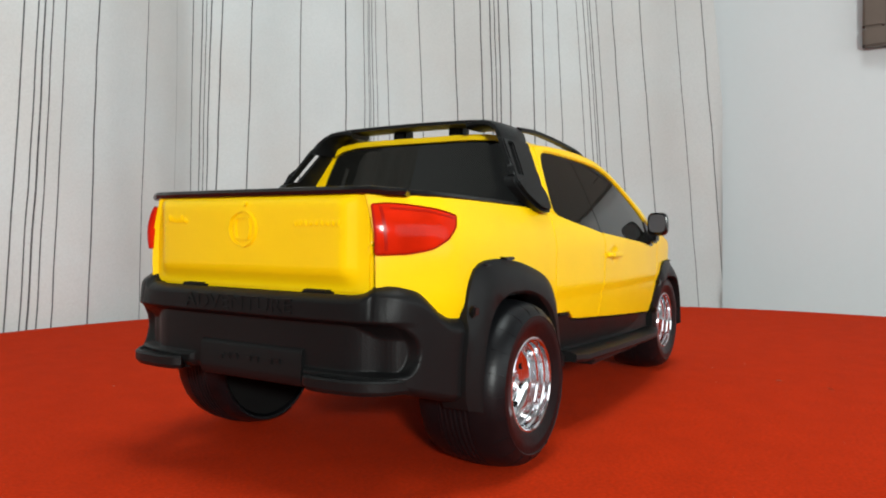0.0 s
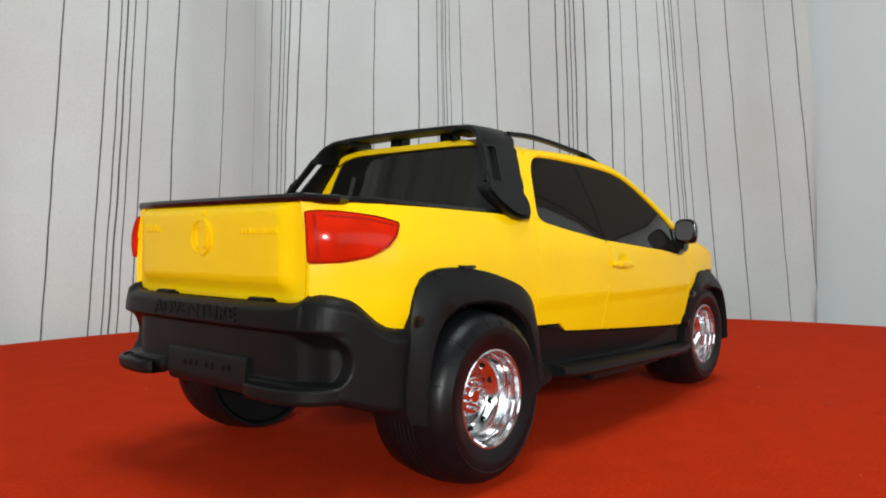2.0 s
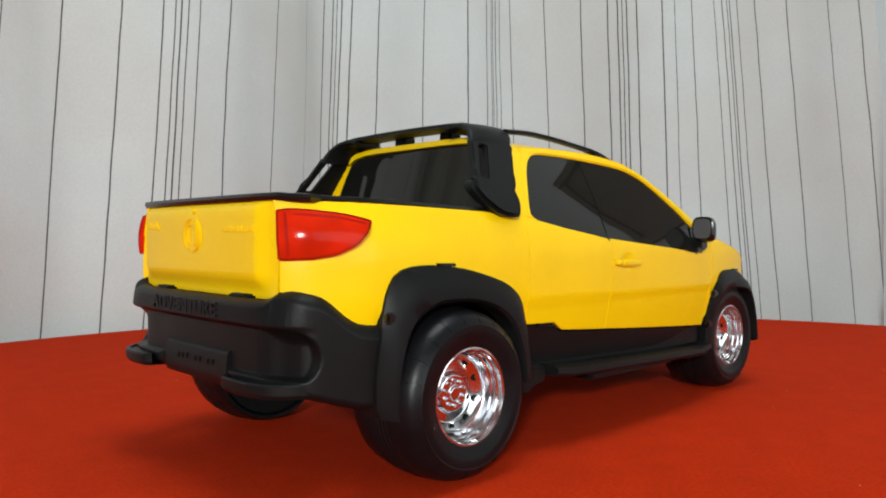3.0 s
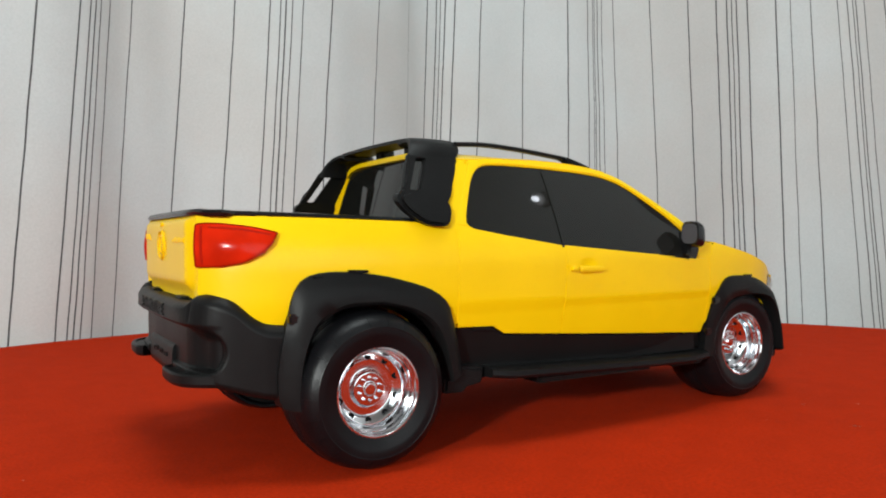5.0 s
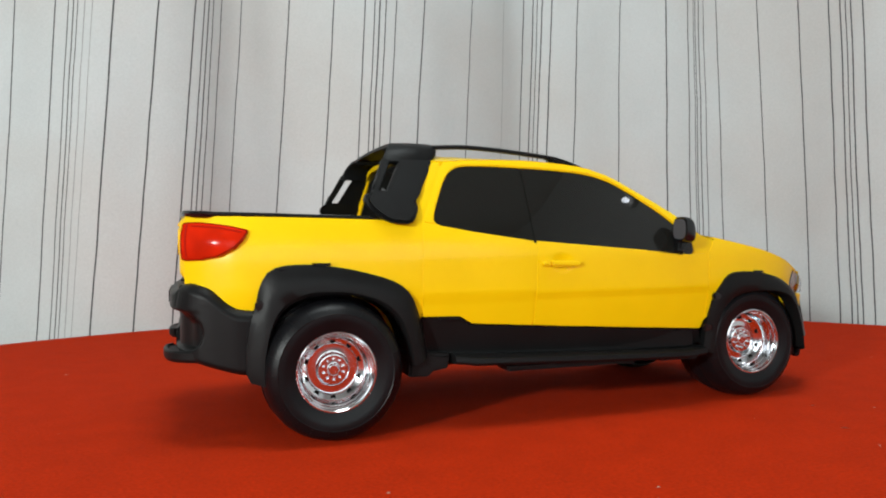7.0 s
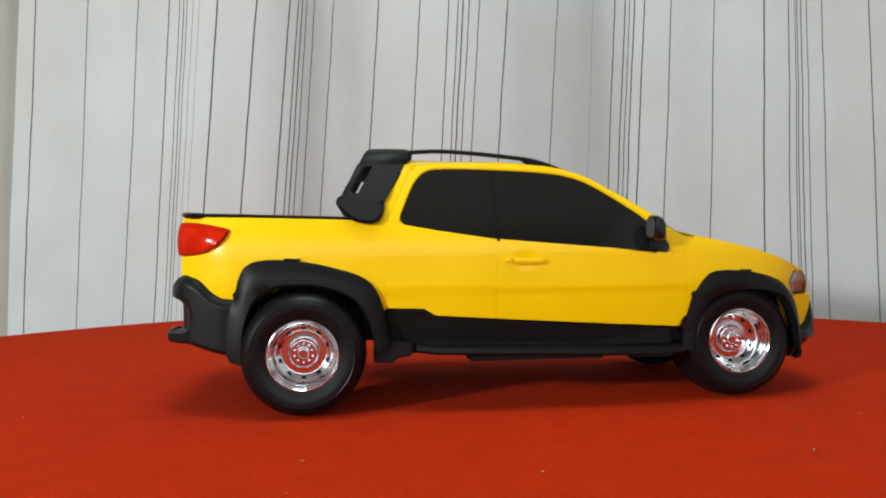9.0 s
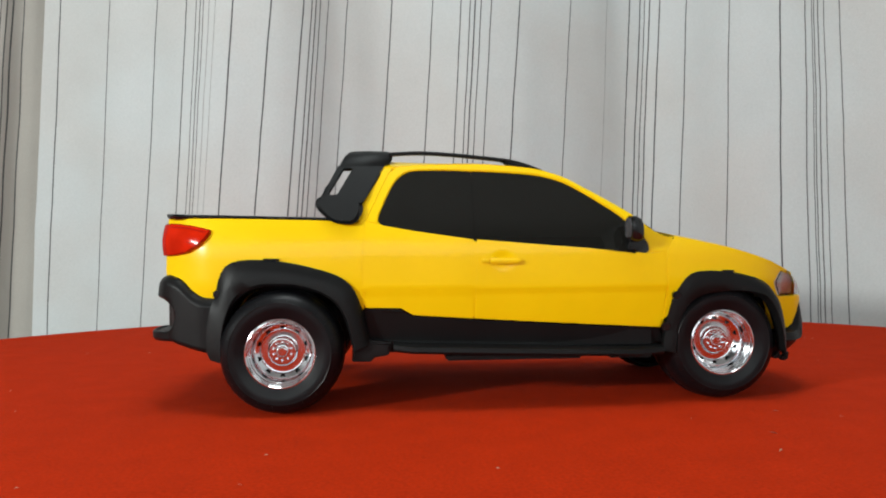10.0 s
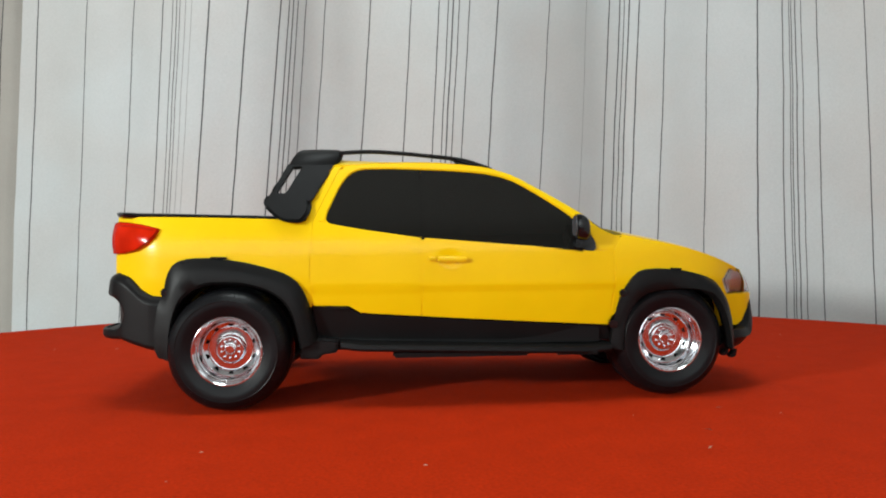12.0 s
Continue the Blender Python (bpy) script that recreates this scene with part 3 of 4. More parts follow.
def rail_ring():
    """The black cap that runs round the load bed's edge."""
    plan = []
    for k in range(15):
        x = -0.92 - 1.06 * k / 14
        plan.append((x, -side_y(x, 1.18) + 0.012, 1.160 + 0.030 * k / 14))
    for x, y in ((-2.045, -0.735), (-2.095, -0.692), (-2.128, -0.625), (-2.146, -0.45), (-2.152, -0.2)):
        plan.append((x, y, 1.200 if x < -2.1 else 1.194))
    plan += [(x, -y, z) for x, y, z in plan[::-1]]
    rows = []
    for i, (x, y, z) in enumerate(plan):
        a, b = plan[max(0, i - 1)], plan[min(len(plan) - 1, i + 1)]
        t = Vector((b[0] - a[0], b[1] - a[1], 0)).normalized()
        n = Vector((t.y, -t.x, 0))
        if n.dot(Vector((x + 1.4, y, 0))) < 0:
            n = -n
        rows.append([Vector((x, y, z)) + n * o + Vector((0, 0, h)) for o, h in ((0.001, -0.011), (0.008, 0.004), (0.003, 0.017), (-0.02, 0.020), (-0.06, 0.017), (-0.07, 0.0))])
    return loft(rows, close=True)


part("bed_rail", rail_ring(), GLOSS, truck, "black cap round the bed edge")

# tailgate
def gate_x(y, z):
    """The gate's outer face: a proud middle field with soft shoulders on all four sides."""
    y -= 0.015
    proud = ramp((0.605 - abs(y)) / 0.085) * ramp((z - 0.815) / 0.075) * ramp((1.200 - z) / 0.045)
    return -2.126 - 0.038 * proud + 0.010 * (y / 0.65) ** 2 + 0.5 * max(0.0, abs(y) / 0.65 - 0.92) ** 1.5


def on_gate(y, z, d):
    return Vector((gate_x(y, z) + d, y, z))


gate = part("tailgate", panel([rounded([(-0.623, 0.792), (0.653, 0.792), (0.656, 1.16), (0.640, 1.206), (-0.610, 1.206), (-0.626, 1.16)], 0.03)], on_gate, 0.022, 0.06, bevel=0.010), YELLOW, truck, angle=60)
ring = [(math.cos(2 * math.pi * k / 32), math.sin(2 * math.pi * k / 32)) for k in range(32)]
BY = 0.019
part("badge", panel([[(BY + 0.084 * a, 1.050 + 0.081 * b) for a, b in ring], [(BY + 0.071 * a, 1.050 + 0.068 * b) for a, b in ring]], on_gate, 0.02, 0.02, lift=0.010, bevel=0.004), YELLOW, gate, "raised ring")
part("badge", panel([rounded([(BY - 0.046, 1.000), (BY + 0.046, 1.000), (BY + 0.050, 1.103), (BY - 0.050, 1.103)], 0.030), rounded([(BY - 0.036, 1.012), (BY + 0.036, 1.012), (BY + 0.039, 1.092), (BY - 0.039, 1.092)], 0.022)], on_gate, 0.02, 0.02, lift=0.009, bevel=0.003), YELLOW, gate)
part("badge_keyhole", panel([[(BY - 0.014 + 0.012 * a, 1.156 + 0.012 * b) for a, b in ring[::2]]], on_gate, 0.02, 0.02, lift=0.010, bevel=0.002), YELLOW, gate)
# raised bars where the gate carries moulded writing
BARS = [(0.519, 0.494, 1.078, 1.112), (0.487, 0.475, 1.076, 1.106), (0.468, 0.455, 1.075, 1.098), (0.448, 0.432, 1.074, 1.098), (0.425, 0.409, 1.074, 1.112), (0.403, 0.387, 1.073, 1.097), (0.382, 0.375, 1.073, 1.09)]
BARS += [(-0.263 - 0.028 * i, -0.282 - 0.028 * i, 1.062, 1.080 + 0.004 * (i % 3)) for i in range(9)]
for y1, y0, z0, z1 in BARS:
    part("raised_bar", panel([rounded([(y0, z0), (y1, z0), (y1, z1), (y0, z1)], 0.005, 2)], on_gate, 0.05, 0.016, lift=0.008, bevel=0.003), YELLOW, gate)
for y0, y1 in ((-0.440, -0.311), (0.295, 0.410)):
    part("gate_hinge", box(-2.164, -2.10, y0, y1, 0.785, 0.809, 0.006), BLACK, truck)

# tail lights
TAIL = rounded([(-2.134, 0.951), (-2.04, 0.955), (-1.955, 0.972), (-1.885, 1.008), (-1.842, 1.055), (-1.815, 1.104), (-1.91, 1.127), (-2.03, 1.146), (-2.09, 1.151), (-2.126, 1.147)], 0.010)


def lens_dome(x, z):
    return 0.030 * max(0.0, 1 - ((z - 1.055) / 0.115) ** 2) * max(0.0, 1 - ((x + 1.99) / 0.21) ** 2)


def on_lens(x, z, d):
    return on_side(x, z, d - lens_dome(x, z))


for turned in (False, True):
    lens = panel([TAIL], on_lens, 0.03, 0.05, 0.008, 0.008)
    part("tail_light", flip(lens) if turned else lens, RED_LENS, truck, "glossy red tail light lens")


def both_lens(loop, mat, lift):
    bm = panel([loop], on_lens, 0.03, 0.01, lift, 0)
    other = flip(bm)
    part("lens_rib", bm, mat, truck)
    part("lens_rib", other, mat, truck)

def rim_loop(k):
    return [(-1.965 + (x + 1.965) * k, 1.057 + (z - 1.057) * k) for x, z in TAIL]


rims = panel([rim_loop(1.0), rim_loop(0.972)], on_lens, 0.03, 0.012, 0.011, 0.002)
part("lens_rim", flip(rims), RED_DARK, truck)
part("lens_rim", rims, RED_DARK, truck)
both_lens([(-2.113, 0.968), (-2.105, 0.968), (-2.101, 1.135), (-2.109, 1.133)], RED_DARK, 0.0095)
both_lens([(-2.08, 1.130), (-1.96, 1.118), (-1.845, 1.094), (-1.850, 1.088), (-1.96, 1.110), (-2.08, 1.122)], RED_DARK, 0.0095)

# head lights
HEAD = rounded([(1.800, 0.742), (1.866, 0.822), (1.965, 0.774), (2.055, 0.654), (1.850, 0.652)], 0.015)
BOWL_EDGE = [(1.93 + (x - 1.93) * 1.05, 0.73 + (z - 0.73) * 1.05) for x, z in HEAD]


def on_bowl(x, z, d):
    """The reflector behind the lens: its inner part leans up, its outer part down."""
    w = ramp((x - 1.870) / 0.05)
    return on_side(x, z, d + (0.10 * (1 - w) - 0.26 * w) * (z - 0.735) + 0.010 * w)


both("headlight_bowl", [BOWL_EDGE], BOWL, step=0.02, deep=0.02, lift=-0.022, bevel=0.0, place=on_bowl)
both("headlight", [HEAD], CLEAR, step=0.04, deep=0.006, lift=0.003, bevel=0.0, label="clear headlight lens over a chrome bowl")

# door handles
for s in (-1, 1):
    y = s * (side_y(-0.05, 0.91) + 0.004)
    out = 0.012 if s > 0 else -0.012
    grip = prism(rounded([(-0.125, 0.890), (0.055, 0.887), (0.070, 0.903), (0.055, 0.924), (-0.125, 0.928)], 0.014), y + out - 0.016, y + out + 0.016, 0.010, 3)
    part("door_handle", grip, YELLOW, truck)
    lock = prism(rounded([(-0.180, 0.898), (-0.131, 0.891), (-0.131, 0.927), (-0.172, 0.922)], 0.010), y + out * 0.7 - 0.016, y + out * 0.7 + 0.016, 0.008, 3)
    part("lock_cover", lock, YELLOW, truck)

# wheel arch flares
REAR_OUT = [(-1.815, 0.318), (-1.838, 0.37), (-1.840, 0.45), (-1.822, 0.60), (-1.790, 0.71), (-1.768, 0.81), (-1.725, 0.888), (-1.65, 0.921), (-1.55, 0.927), (-1.36, 0.908), (-1.20, 0.872), (-1.06, 0.825), (-0.975, 0.76), (-0.925, 0.66), (-0.885, 0.52), (-0.86, 0.40)]
REAR_IN = [(-1.735, 0.300), (-1.738, 0.35), (-1.738, 0.42), (-1.728, 0.50), (-1.715, 0.56), (-1.68, 0.65), (-1.62, 0.715), (-1.55, 0.75), (-1.48, 0.765), (-1.36, 0.765), (-1.22, 0.74), (-1.12, 0.695), (-1.05, 0.63), (-1.01, 0.55), (-0.985, 0.46), (-0.965, 0.36)]
FRONT_OUT = [(0.985, 0.32), (1.005, 0.45), (1.038, 0.61), (1.080, 0.71), (1.128, 0.782), (1.195, 0.824), (1.285, 0.831), (1.43, 0.820), (1.58, 0.790), (1.69, 0.750), (1.765, 0.685), (1.815, 0.58), (1.840, 0.45), (1.848, 0.27)]
FRONT_IN = [(1.075, 0.30), (1.085, 0.42), (1.105, 0.52), (1.14, 0.595), (1.19, 0.65), (1.27, 0.681), (1.35, 0.690), (1.43, 0.692), (1.52, 0.689), (1.60, 0.678), (1.665, 0.652), (1.71, 0.60), (1.745, 0.52), (1.772, 0.42), (1.788, 0.30)]


def flare(outer, inner, y_out, n=36):
    o, i = smooth_line(outer, n), smooth_line(inner, n)
    rows = []
    for (ox, oz), (ix, iz) in zip(o, i):
        yb = side_y(ox, max(oz, 0.5))
        y_lip = max(y_out, yb + 0.02)
        low = min(1.0, max(0.0, (0.74 - oz) / 0.1)) * (ox < -1.6)  # the tail laps over the bumper
        y_edge = yb + 0.016 + low * max(0.0, 0.892 - yb - 0.016)
        p0, p1 = Vector((ox, -yb + 0.03, oz)), Vector((ox, -y_edge, oz))
        mid = Vector((ox + (ix - ox) * 0.28, -max(yb + (y_lip - yb) * 0.72, y_edge + 0.006), oz + (iz - oz) * 0.28))
        lip = Vector((ox + (ix - ox) * 0.90, -y_lip, oz + (iz - oz) * 0.90))
        roll = Vector((ix, -y_lip + 0.015, iz))
        back = Vector((ix + (ix - ox) * 0.02, -y_lip + 0.10, iz + (iz - oz) * 0.02))
        rows.append([p0, p1, mid, (mid + lip) / 2 + Vector((0, -0.006, 0)), lip, roll, back])
    return loft(rows)


for outer, inner, yo in ((REAR_OUT, REAR_IN, 0.925), (FRONT_OUT, FRONT_IN, 0.835)):
    bm = flare(outer, inner, yo)
    other = flip(bm)
    part("wheel_flare", bm, BLACK, truck, "matt black wheel arch flare", angle=40)
    part("wheel_flare", other, BLACK, truck, "matt black wheel arch flare", angle=40)
    wx = -1.395 if outer is REAR_OUT else 1.38
    liner = loft([[(ix + (wx - ix) * 0.03, -yo + 0.24, iz + (0.37 - iz) * 0.03), (ix + (wx - ix) * 0.03, -0.55, iz + (0.37 - iz) * 0.03)] for ix, iz in smooth_line(inner, 24) if iz > 0.42])
    for half_mesh in (liner.copy(), flip(liner)):
        part("arch_liner", half_mesh, YELLOW, truck)
    liner.free()
for x, z, yo in ((-1.764, 0.718, 0.888), (1.072, 0.675, 0.846), (1.00, 0.475, 0.842)):
    for s in (-1, 1):
        part("flare_clip", moved(box(-0.030, 0.030, -0.016, 0.016, -0.024, 0.024, 0.009), x, s * yo, z), GLOSS, truck)
# small tabs and notches along the flares' upper edges
for x, z, wide, high, out in ((-1.455, 0.926, 0.050, 0.008, 0.010), (-1.652, 0.902, 0.028, 0.005, 0.016), (-1.352, 0.884, 0.024, 0.008, 0.013), (1.415, 0.826, 0.038, 0.008, 0.008)):
    for s in (-1, 1):
        tab = prism(rounded([(-wide, high), (-wide * 0.8, -high * 0.2), (-wide * 0.3, -high), (wide, -high * 0.9), (wide, high * 0.7)], 0.003, 2), -0.014, 0.014, 0.003)
        part("flare_clip", moved(tab, x, s * (side_y(x, z) + out), z), GLOSS, truck)

# yellow edge of the fender that shows inside the front arch
for s in (-1, 1):
    lip_line = smooth_line([(1.688, 0.645), (1.722, 0.592), (1.748, 0.535), (1.770, 0.465), (1.784, 0.405)], 14)
    part("arch_lip", loft([[(x + 0.020, s * 0.79, z + 0.008), (x, s * 0.795, z), (x - 0.003, s * 0.786, z - 0.002), (x - 0.003, s * 0.762, z - 0.002), (x + 0.020, s * 0.762, z + 0.008)] for x, z in lip_line], close=True), YELLOW, truck)

# sills and side steps
SILL = [(-0.90, 0.625), (-0.67, 0.612), (-0.60, 0.568), (-0.22, 0.540), (0.985, 0.464), (1.02, 0.36), (0.85, 0.355), (-0.75, 0.40), (-0.88, 0.40)]
both("sill", [SILL], BLACK, step=0.08, deep=0.06, lift=-0.012, bevel=0.012)
both("sill_clip", [[(-0.80, 0.618), (-0.69, 0.612), (-0.66, 0.598), (-0.80, 0.60)]], BLACK, deep=0.03, lift=0.010)
both("sill_clip", [[(0.80, 0.476), (0.93, 0.468), (0.93, 0.455), (0.80, 0.463)]], BLACK, deep=0.03, lift=0.008)
for s in (-1, 1):
    board = loft([[(x, s * (w + o), zc + h) for o, h in ((-0.14, 0.030), (-0.02, 0.032), (0.012, 0.020), (0.016, -0.006), (0.0, -0.022), (-0.14, -0.030))]
                  for x, w, zc in ((-0.72, 0.905, 0.375), (-0.60, 0.925, 0.362), (-0.2, 0.928, 0.350), (0.4, 0.915, 0.330), (0.80, 0.895, 0.318), (0.98, 0.86, 0.325))], close=True)
    part("side_step", board, BLACK, truck)
    for a, b in ((-0.40, 0.45), (0.62, 0.90)):
        part("step_bracket", box(a, b, min(s * 0.70, s * 0.895), max(s * 0.70, s * 0.895), 0.288, 0.33, 0.012), BLACK, truck)
    part("mud_pad", merge(prism(rounded([(-0.975, 0.288), (-0.86, 0.285), (-0.835, 0.312), (-0.748, 0.325), (-0.735, 0.405), (-0.90, 0.425), (-0.968, 0.41)], 0.012), min(s * 0.62, s * 0.865), max(s * 0.62, s * 0.865), 0.015)), BLACK, truck)

# chassis
part("chassis", merge(box(-2.02, -1.75, -0.46, 0.46, 0.46, 0.62, 0.03), box(-1.75, 1.95, -0.40, 0.40, 0.36, 0.62, 0.03), box(-0.95, 0.95, -0.80, 0.80, 0.33, 0.50, 0.03)), BLACK, truck)
for x, w in ((-1.4, 0.55), (1.4, 0.48)):
    part("axle", moved(lathe([(0.001, -w), (0.05, -w), (0.05, w), (0.001, w)], 16), x, 0, 0.365), BLACK, truck)
    # black block in place of the shade up inside the arches
    part("wheel_well", box(x - 0.36, x + 0.36, -0.50, 0.50, 0.60, 0.76, 0.02), HOLLOW_SHADE, truck)

# rear bumper
BUMP = [(-1.80, 0.862), (-1.86, 0.858), (-1.95, 0.835), (-2.045, 0.800), (-2.115, 0.755), (-2.162, 0.685), (-2.188, 0.59), (-2.200, 0.40), (-2.205, 0.20), (-2.206, 0.0)]
btop = hermite([0, 0.05, 0.11, 0.16, 0.20, 0.25, 0.28, 0.32, 0.38, 0.465, 0.495, 0.53, 0.60, 1.1], [0.688, 0.691, 0.699, 0.722, 0.755, 0.796, 0.812, 0.823, 0.832, 0.834, 0.815, 0.801, 0.797, 0.795])
BEND = smooth_line(BUMP, 44)


def sunk(r, h):
    """1 inside the recess that runs between the corners, at the length r along the bumper and the height h; its ends are D-shaped."""
    q = min(1.0, abs(h - 0.578) / 0.112)
    start = 0.275 + 0.13 * (1 - math.sqrt(1 - q * q))
    return ramp((r - start) / 0.035) * max(ramp((h - 0.484) / 0.016), ramp((r - 0.80) / 0.02)) * ramp((0.696 - h) / (0.018 + 0.06 * ramp((0.62 - r) / 0.2)))


plan = dense(BEND, 0.0085, closed=False)
plan += [(x, -y) for x, y in plan[-2::-1]]
runs = [0.0]
for a, b in zip(plan, plan[1:]):
    runs.append(runs[-1] + math.hypot(b[0] - a[0], b[1] - a[1]))
rows = []
STEPS = 104
for i, (x, y) in enumerate(plan):
    a, b = plan[max(0, i - 2)], plan[min(len(plan) - 1, i + 2)]
    t = Vector((b[0] - a[0], b[1] - a[1], 0)).normalized()
    n = Vector((-abs(t.y), math.copysign(abs(t.x), y) if abs(y) > 1e-6 else 0, 0))
    r = 0.03 + min(runs[i], runs[-1] - runs[i])
    top, low = btop(r), 0.352 + 0.078 * ramp((r - 0.02) / 0.42)
    lip, mid = ramp((r - 0.28) / 0.22), ramp((r - 0.42) / 0.2)
    prof = [(-0.12, top - 0.012)]
    for k in range(STEPS + 1):
        h = top + (low - top) * k / STEPS
        o = 0.012 - 0.040 * max(0.0, 1 - (top - h) / (0.035 + 0.025 * (1 - lip))) ** 2 - 0.035 * max(0.0, 1 - (h - low) / 0.035) ** 2
        o -= 0.032 * lip * ramp((0.702 - h) / 0.030) + 0.030 * lip * (1 - mid) * max(0.0, (h - 0.69) / 0.14) ** 1.6
        o -= (0.020 + 0.035 * ramp((0.62 - r) / 0.2)) * sunk(r, h)
        o -= 0.004 * math.exp(-((r - 0.470) / 0.007) ** 2) * ramp((h - 0.70) / 0.02)
        prof.append((o, h))
    prof.append((-0.14, low))
    rows.append([Vector((x, -y, h)) + Vector((n.x, -n.y, 0)) * o for o, h in prof])
bumper = part("rear_bumper", loft(rows), BLACK, truck, "matt black moulded rear bumper", angle=50)


def lettering(text, height, width, depth):
    """Raised letters in the y-z plane that face the back of the toy, centred on the origin."""
    cu = bpy.data.curves.new("lettering", "FONT")
    cu.body, cu.size, cu.extrude, cu.offset, cu.align_x, cu.align_y = text, 1.0, 0.02, 0.012, "CENTER", "CENTER"
    cu.resolution_u = 3
    ob = bpy.data.objects.new("lettering", cu)
    scene.collection.objects.link(ob)
    bpy.context.view_layer.update()
    me = bpy.data.meshes.new_from_object(ob.evaluated_get(bpy.context.evaluated_depsgraph_get()))
    bpy.data.objects.remove(ob)
    bpy.data.curves.remove(cu)
    bm = bmesh.new()
    bm.from_mesh(me)
    bpy.data.meshes.remove(me)
    xs, ys = [v.co.x for v in bm.verts], [v.co.y for v in bm.verts]
    mx, my = (max(xs) + min(xs)) / 2, (max(ys) + min(ys)) / 2
    kx, ky = width / (max(xs) - min(xs)), height / (max(ys) - min(ys))
    for v in bm.verts:
        v.co = (-v.co.z / 0.02 * depth, -(v.co.x - mx) * kx, (v.co.y - my) * ky)
    return bm


part("lettering", moved(lettering("ADVENTURE", 0.061, 0.635, 0.0055), -2.216, 0.008, 0.741), BLACK, bumper, "raised black letters")
# step plates at the bumper's corners
for s in (-1, 1):
    ring_pts = smooth_line([(-2.035, 0.800), (-2.10, 0.770), (-2.165, 0.725), (-2.210, 0.665), (-2.232, 0.58), (-2.238, 0.48), (-2.232, 0.40), (-2.205, 0.365)], 28)
    rows = []
    for i, (x, y) in enumerate(ring_pts):
        a, b = ring_pts[max(0, i - 1)], ring_pts[min(len(ring_pts) - 1, i + 1)]
        t = Vector((b[0] - a[0], b[1] - a[1], 0)).normalized()
        n = Vector((t.y, -t.x, 0))
        if n.x > 0:
            n = -n
        row = []
        for o, h in ((-0.13, 0.472), (-0.022, 0.472), (-0.014, 0.481), (0.000, 0.481), (0.007, 0.473), (0.007, 0.440), (-0.006, 0.422), (-0.13, 0.408)):
            v = Vector((x, y, h)) + n * o
            row.append((v.x, s * v.y, v.z))
        rows.append(row)
    part("bumper_step", loft(rows, close=True), BLACK, truck)
# box in the middle of the bumper
mid_box = part("bumper_box", prism(rounded([(-2.186, 0.446), (-2.178, 0.556), (-2.160, 0.574), (-2.05, 0.580), (-2.05, 0.412), (-2.170, 0.412)], 0.016, 5), -0.362, 0.297, 0.034, 4), BLACK, truck)
for k in range(9):
    if k not in (3, 6):
        y = 0.126 - 0.041 * k
        part("raised_bar", moved(box(-2.188, -2.176, -0.010 - 0.003 * (k % 3), 0.013, -0.012 - 0.002 * (k % 2), 0.014, 0.004), 0, y, 0.500 + 0.003 * (k % 3)), BLACK, mid_box)

# front bumper
FB = smooth_line([(1.79, 0.75), (1.92, 0.685), (2.0, 0.610), (2.05, 0.540), (2.09, 0.455), (2.13, 0.33), (2.165, 0.19), (2.18, 0.0)], 26)
front_top = hermite([1.78, 1.96, 2.010, 2.037, 2.050, 2.063, 2.09, 2.2], [0.41, 0.405, 0.415, 0.465, 0.53, 0.60, 0.645, 0.655])
plan = FB + [(x, -y) for x, y in FB[-2::-1]]
rows = []
for x, y in plan:
    k = min(1.0, (x - 1.79) / 0.25)
    top = front_top(x)
    rows.append([Vector((x - o, -y * (1 - o * 0.3), z)) for o, z in ((0.08, top - 0.01), (0.01, top), (0.0, top - 0.02), (-0.02 * k, (top + 0.30) / 2), (0.0, 0.38), (0.022, 0.325), (0.06, 0.285), (0.14, 0.24), (0.26, 0.23))])
part("front_bumper", loft(rows), BLACK, truck, "matt black front bumper", angle=50)
for s in (-1, 1):
    for x, z in ((1.800, 0.240), (1.855, 0.226)):
        part("bumper_hook", prism(rounded([(x - 0.030, z + 0.012), (x - 0.022, z - 0.006), (x, z - 0.008), (x + 0.022, z + 0.004), (x + 0.03, z + 0.05), (x - 0.005, z + 0.05), (x - 0.008, z + 0.022)], 0.006), s * 0.69 - 0.02, s * 0.69 + 0.02, 0.006), BLACK, truck)

# roll bar
def leg_at(x, z, d):
    return Vector((x, -(0.680 + (1.50 - z) * 0.62) + d, z))


def cap_skin(s):
    """The moulded cap over each end of the roll bar, bent down at its outer side."""
    arc = [(0.395, 1.625, 0.10), (0.44, 1.635, 0.05), (0.50, 1.635, 0.01), (0.555, 1.624, 0.0), (0.600, 1.601, 0.0), (0.632, 1.572, 0.010), (0.654, 1.538, 0.035), (0.668, 1.508, 0.06)]
    rows = []
    for k, (y, z, trim) in enumerate(arc):
        (ya, za, _), (yb, zb, _) = arc[max(0, k - 1)], arc[min(len(arc) - 1, k + 1)]
        t = Vector((0, yb - ya, zb - za)).normalized()
        n = Vector((0, -t.z, t.y))
        x0, x1 = -0.992 - 0.076 * max(0, k - 2) / 5, -0.716 - trim
        thick = 0.038
        ring = []
        for x, o in ((x0, -0.025), (x0 + 0.003, -0.008), (x0 + 0.018, 0.0), ((x0 + x1) / 2, 0.003), (x1 - 0.022, 0.0), (x1 - 0.006, -0.010), (x1, -0.030), (x1 - 0.02, -thick), ((x0 + x1) / 2, -thick), (x0 + 0.015, -thick)):
            v = Vector((x, y, z)) + n * o
            ring.append((v.x, s * v.y, v.z))
        rows.append(ring)
    return loft(rows, close=True)


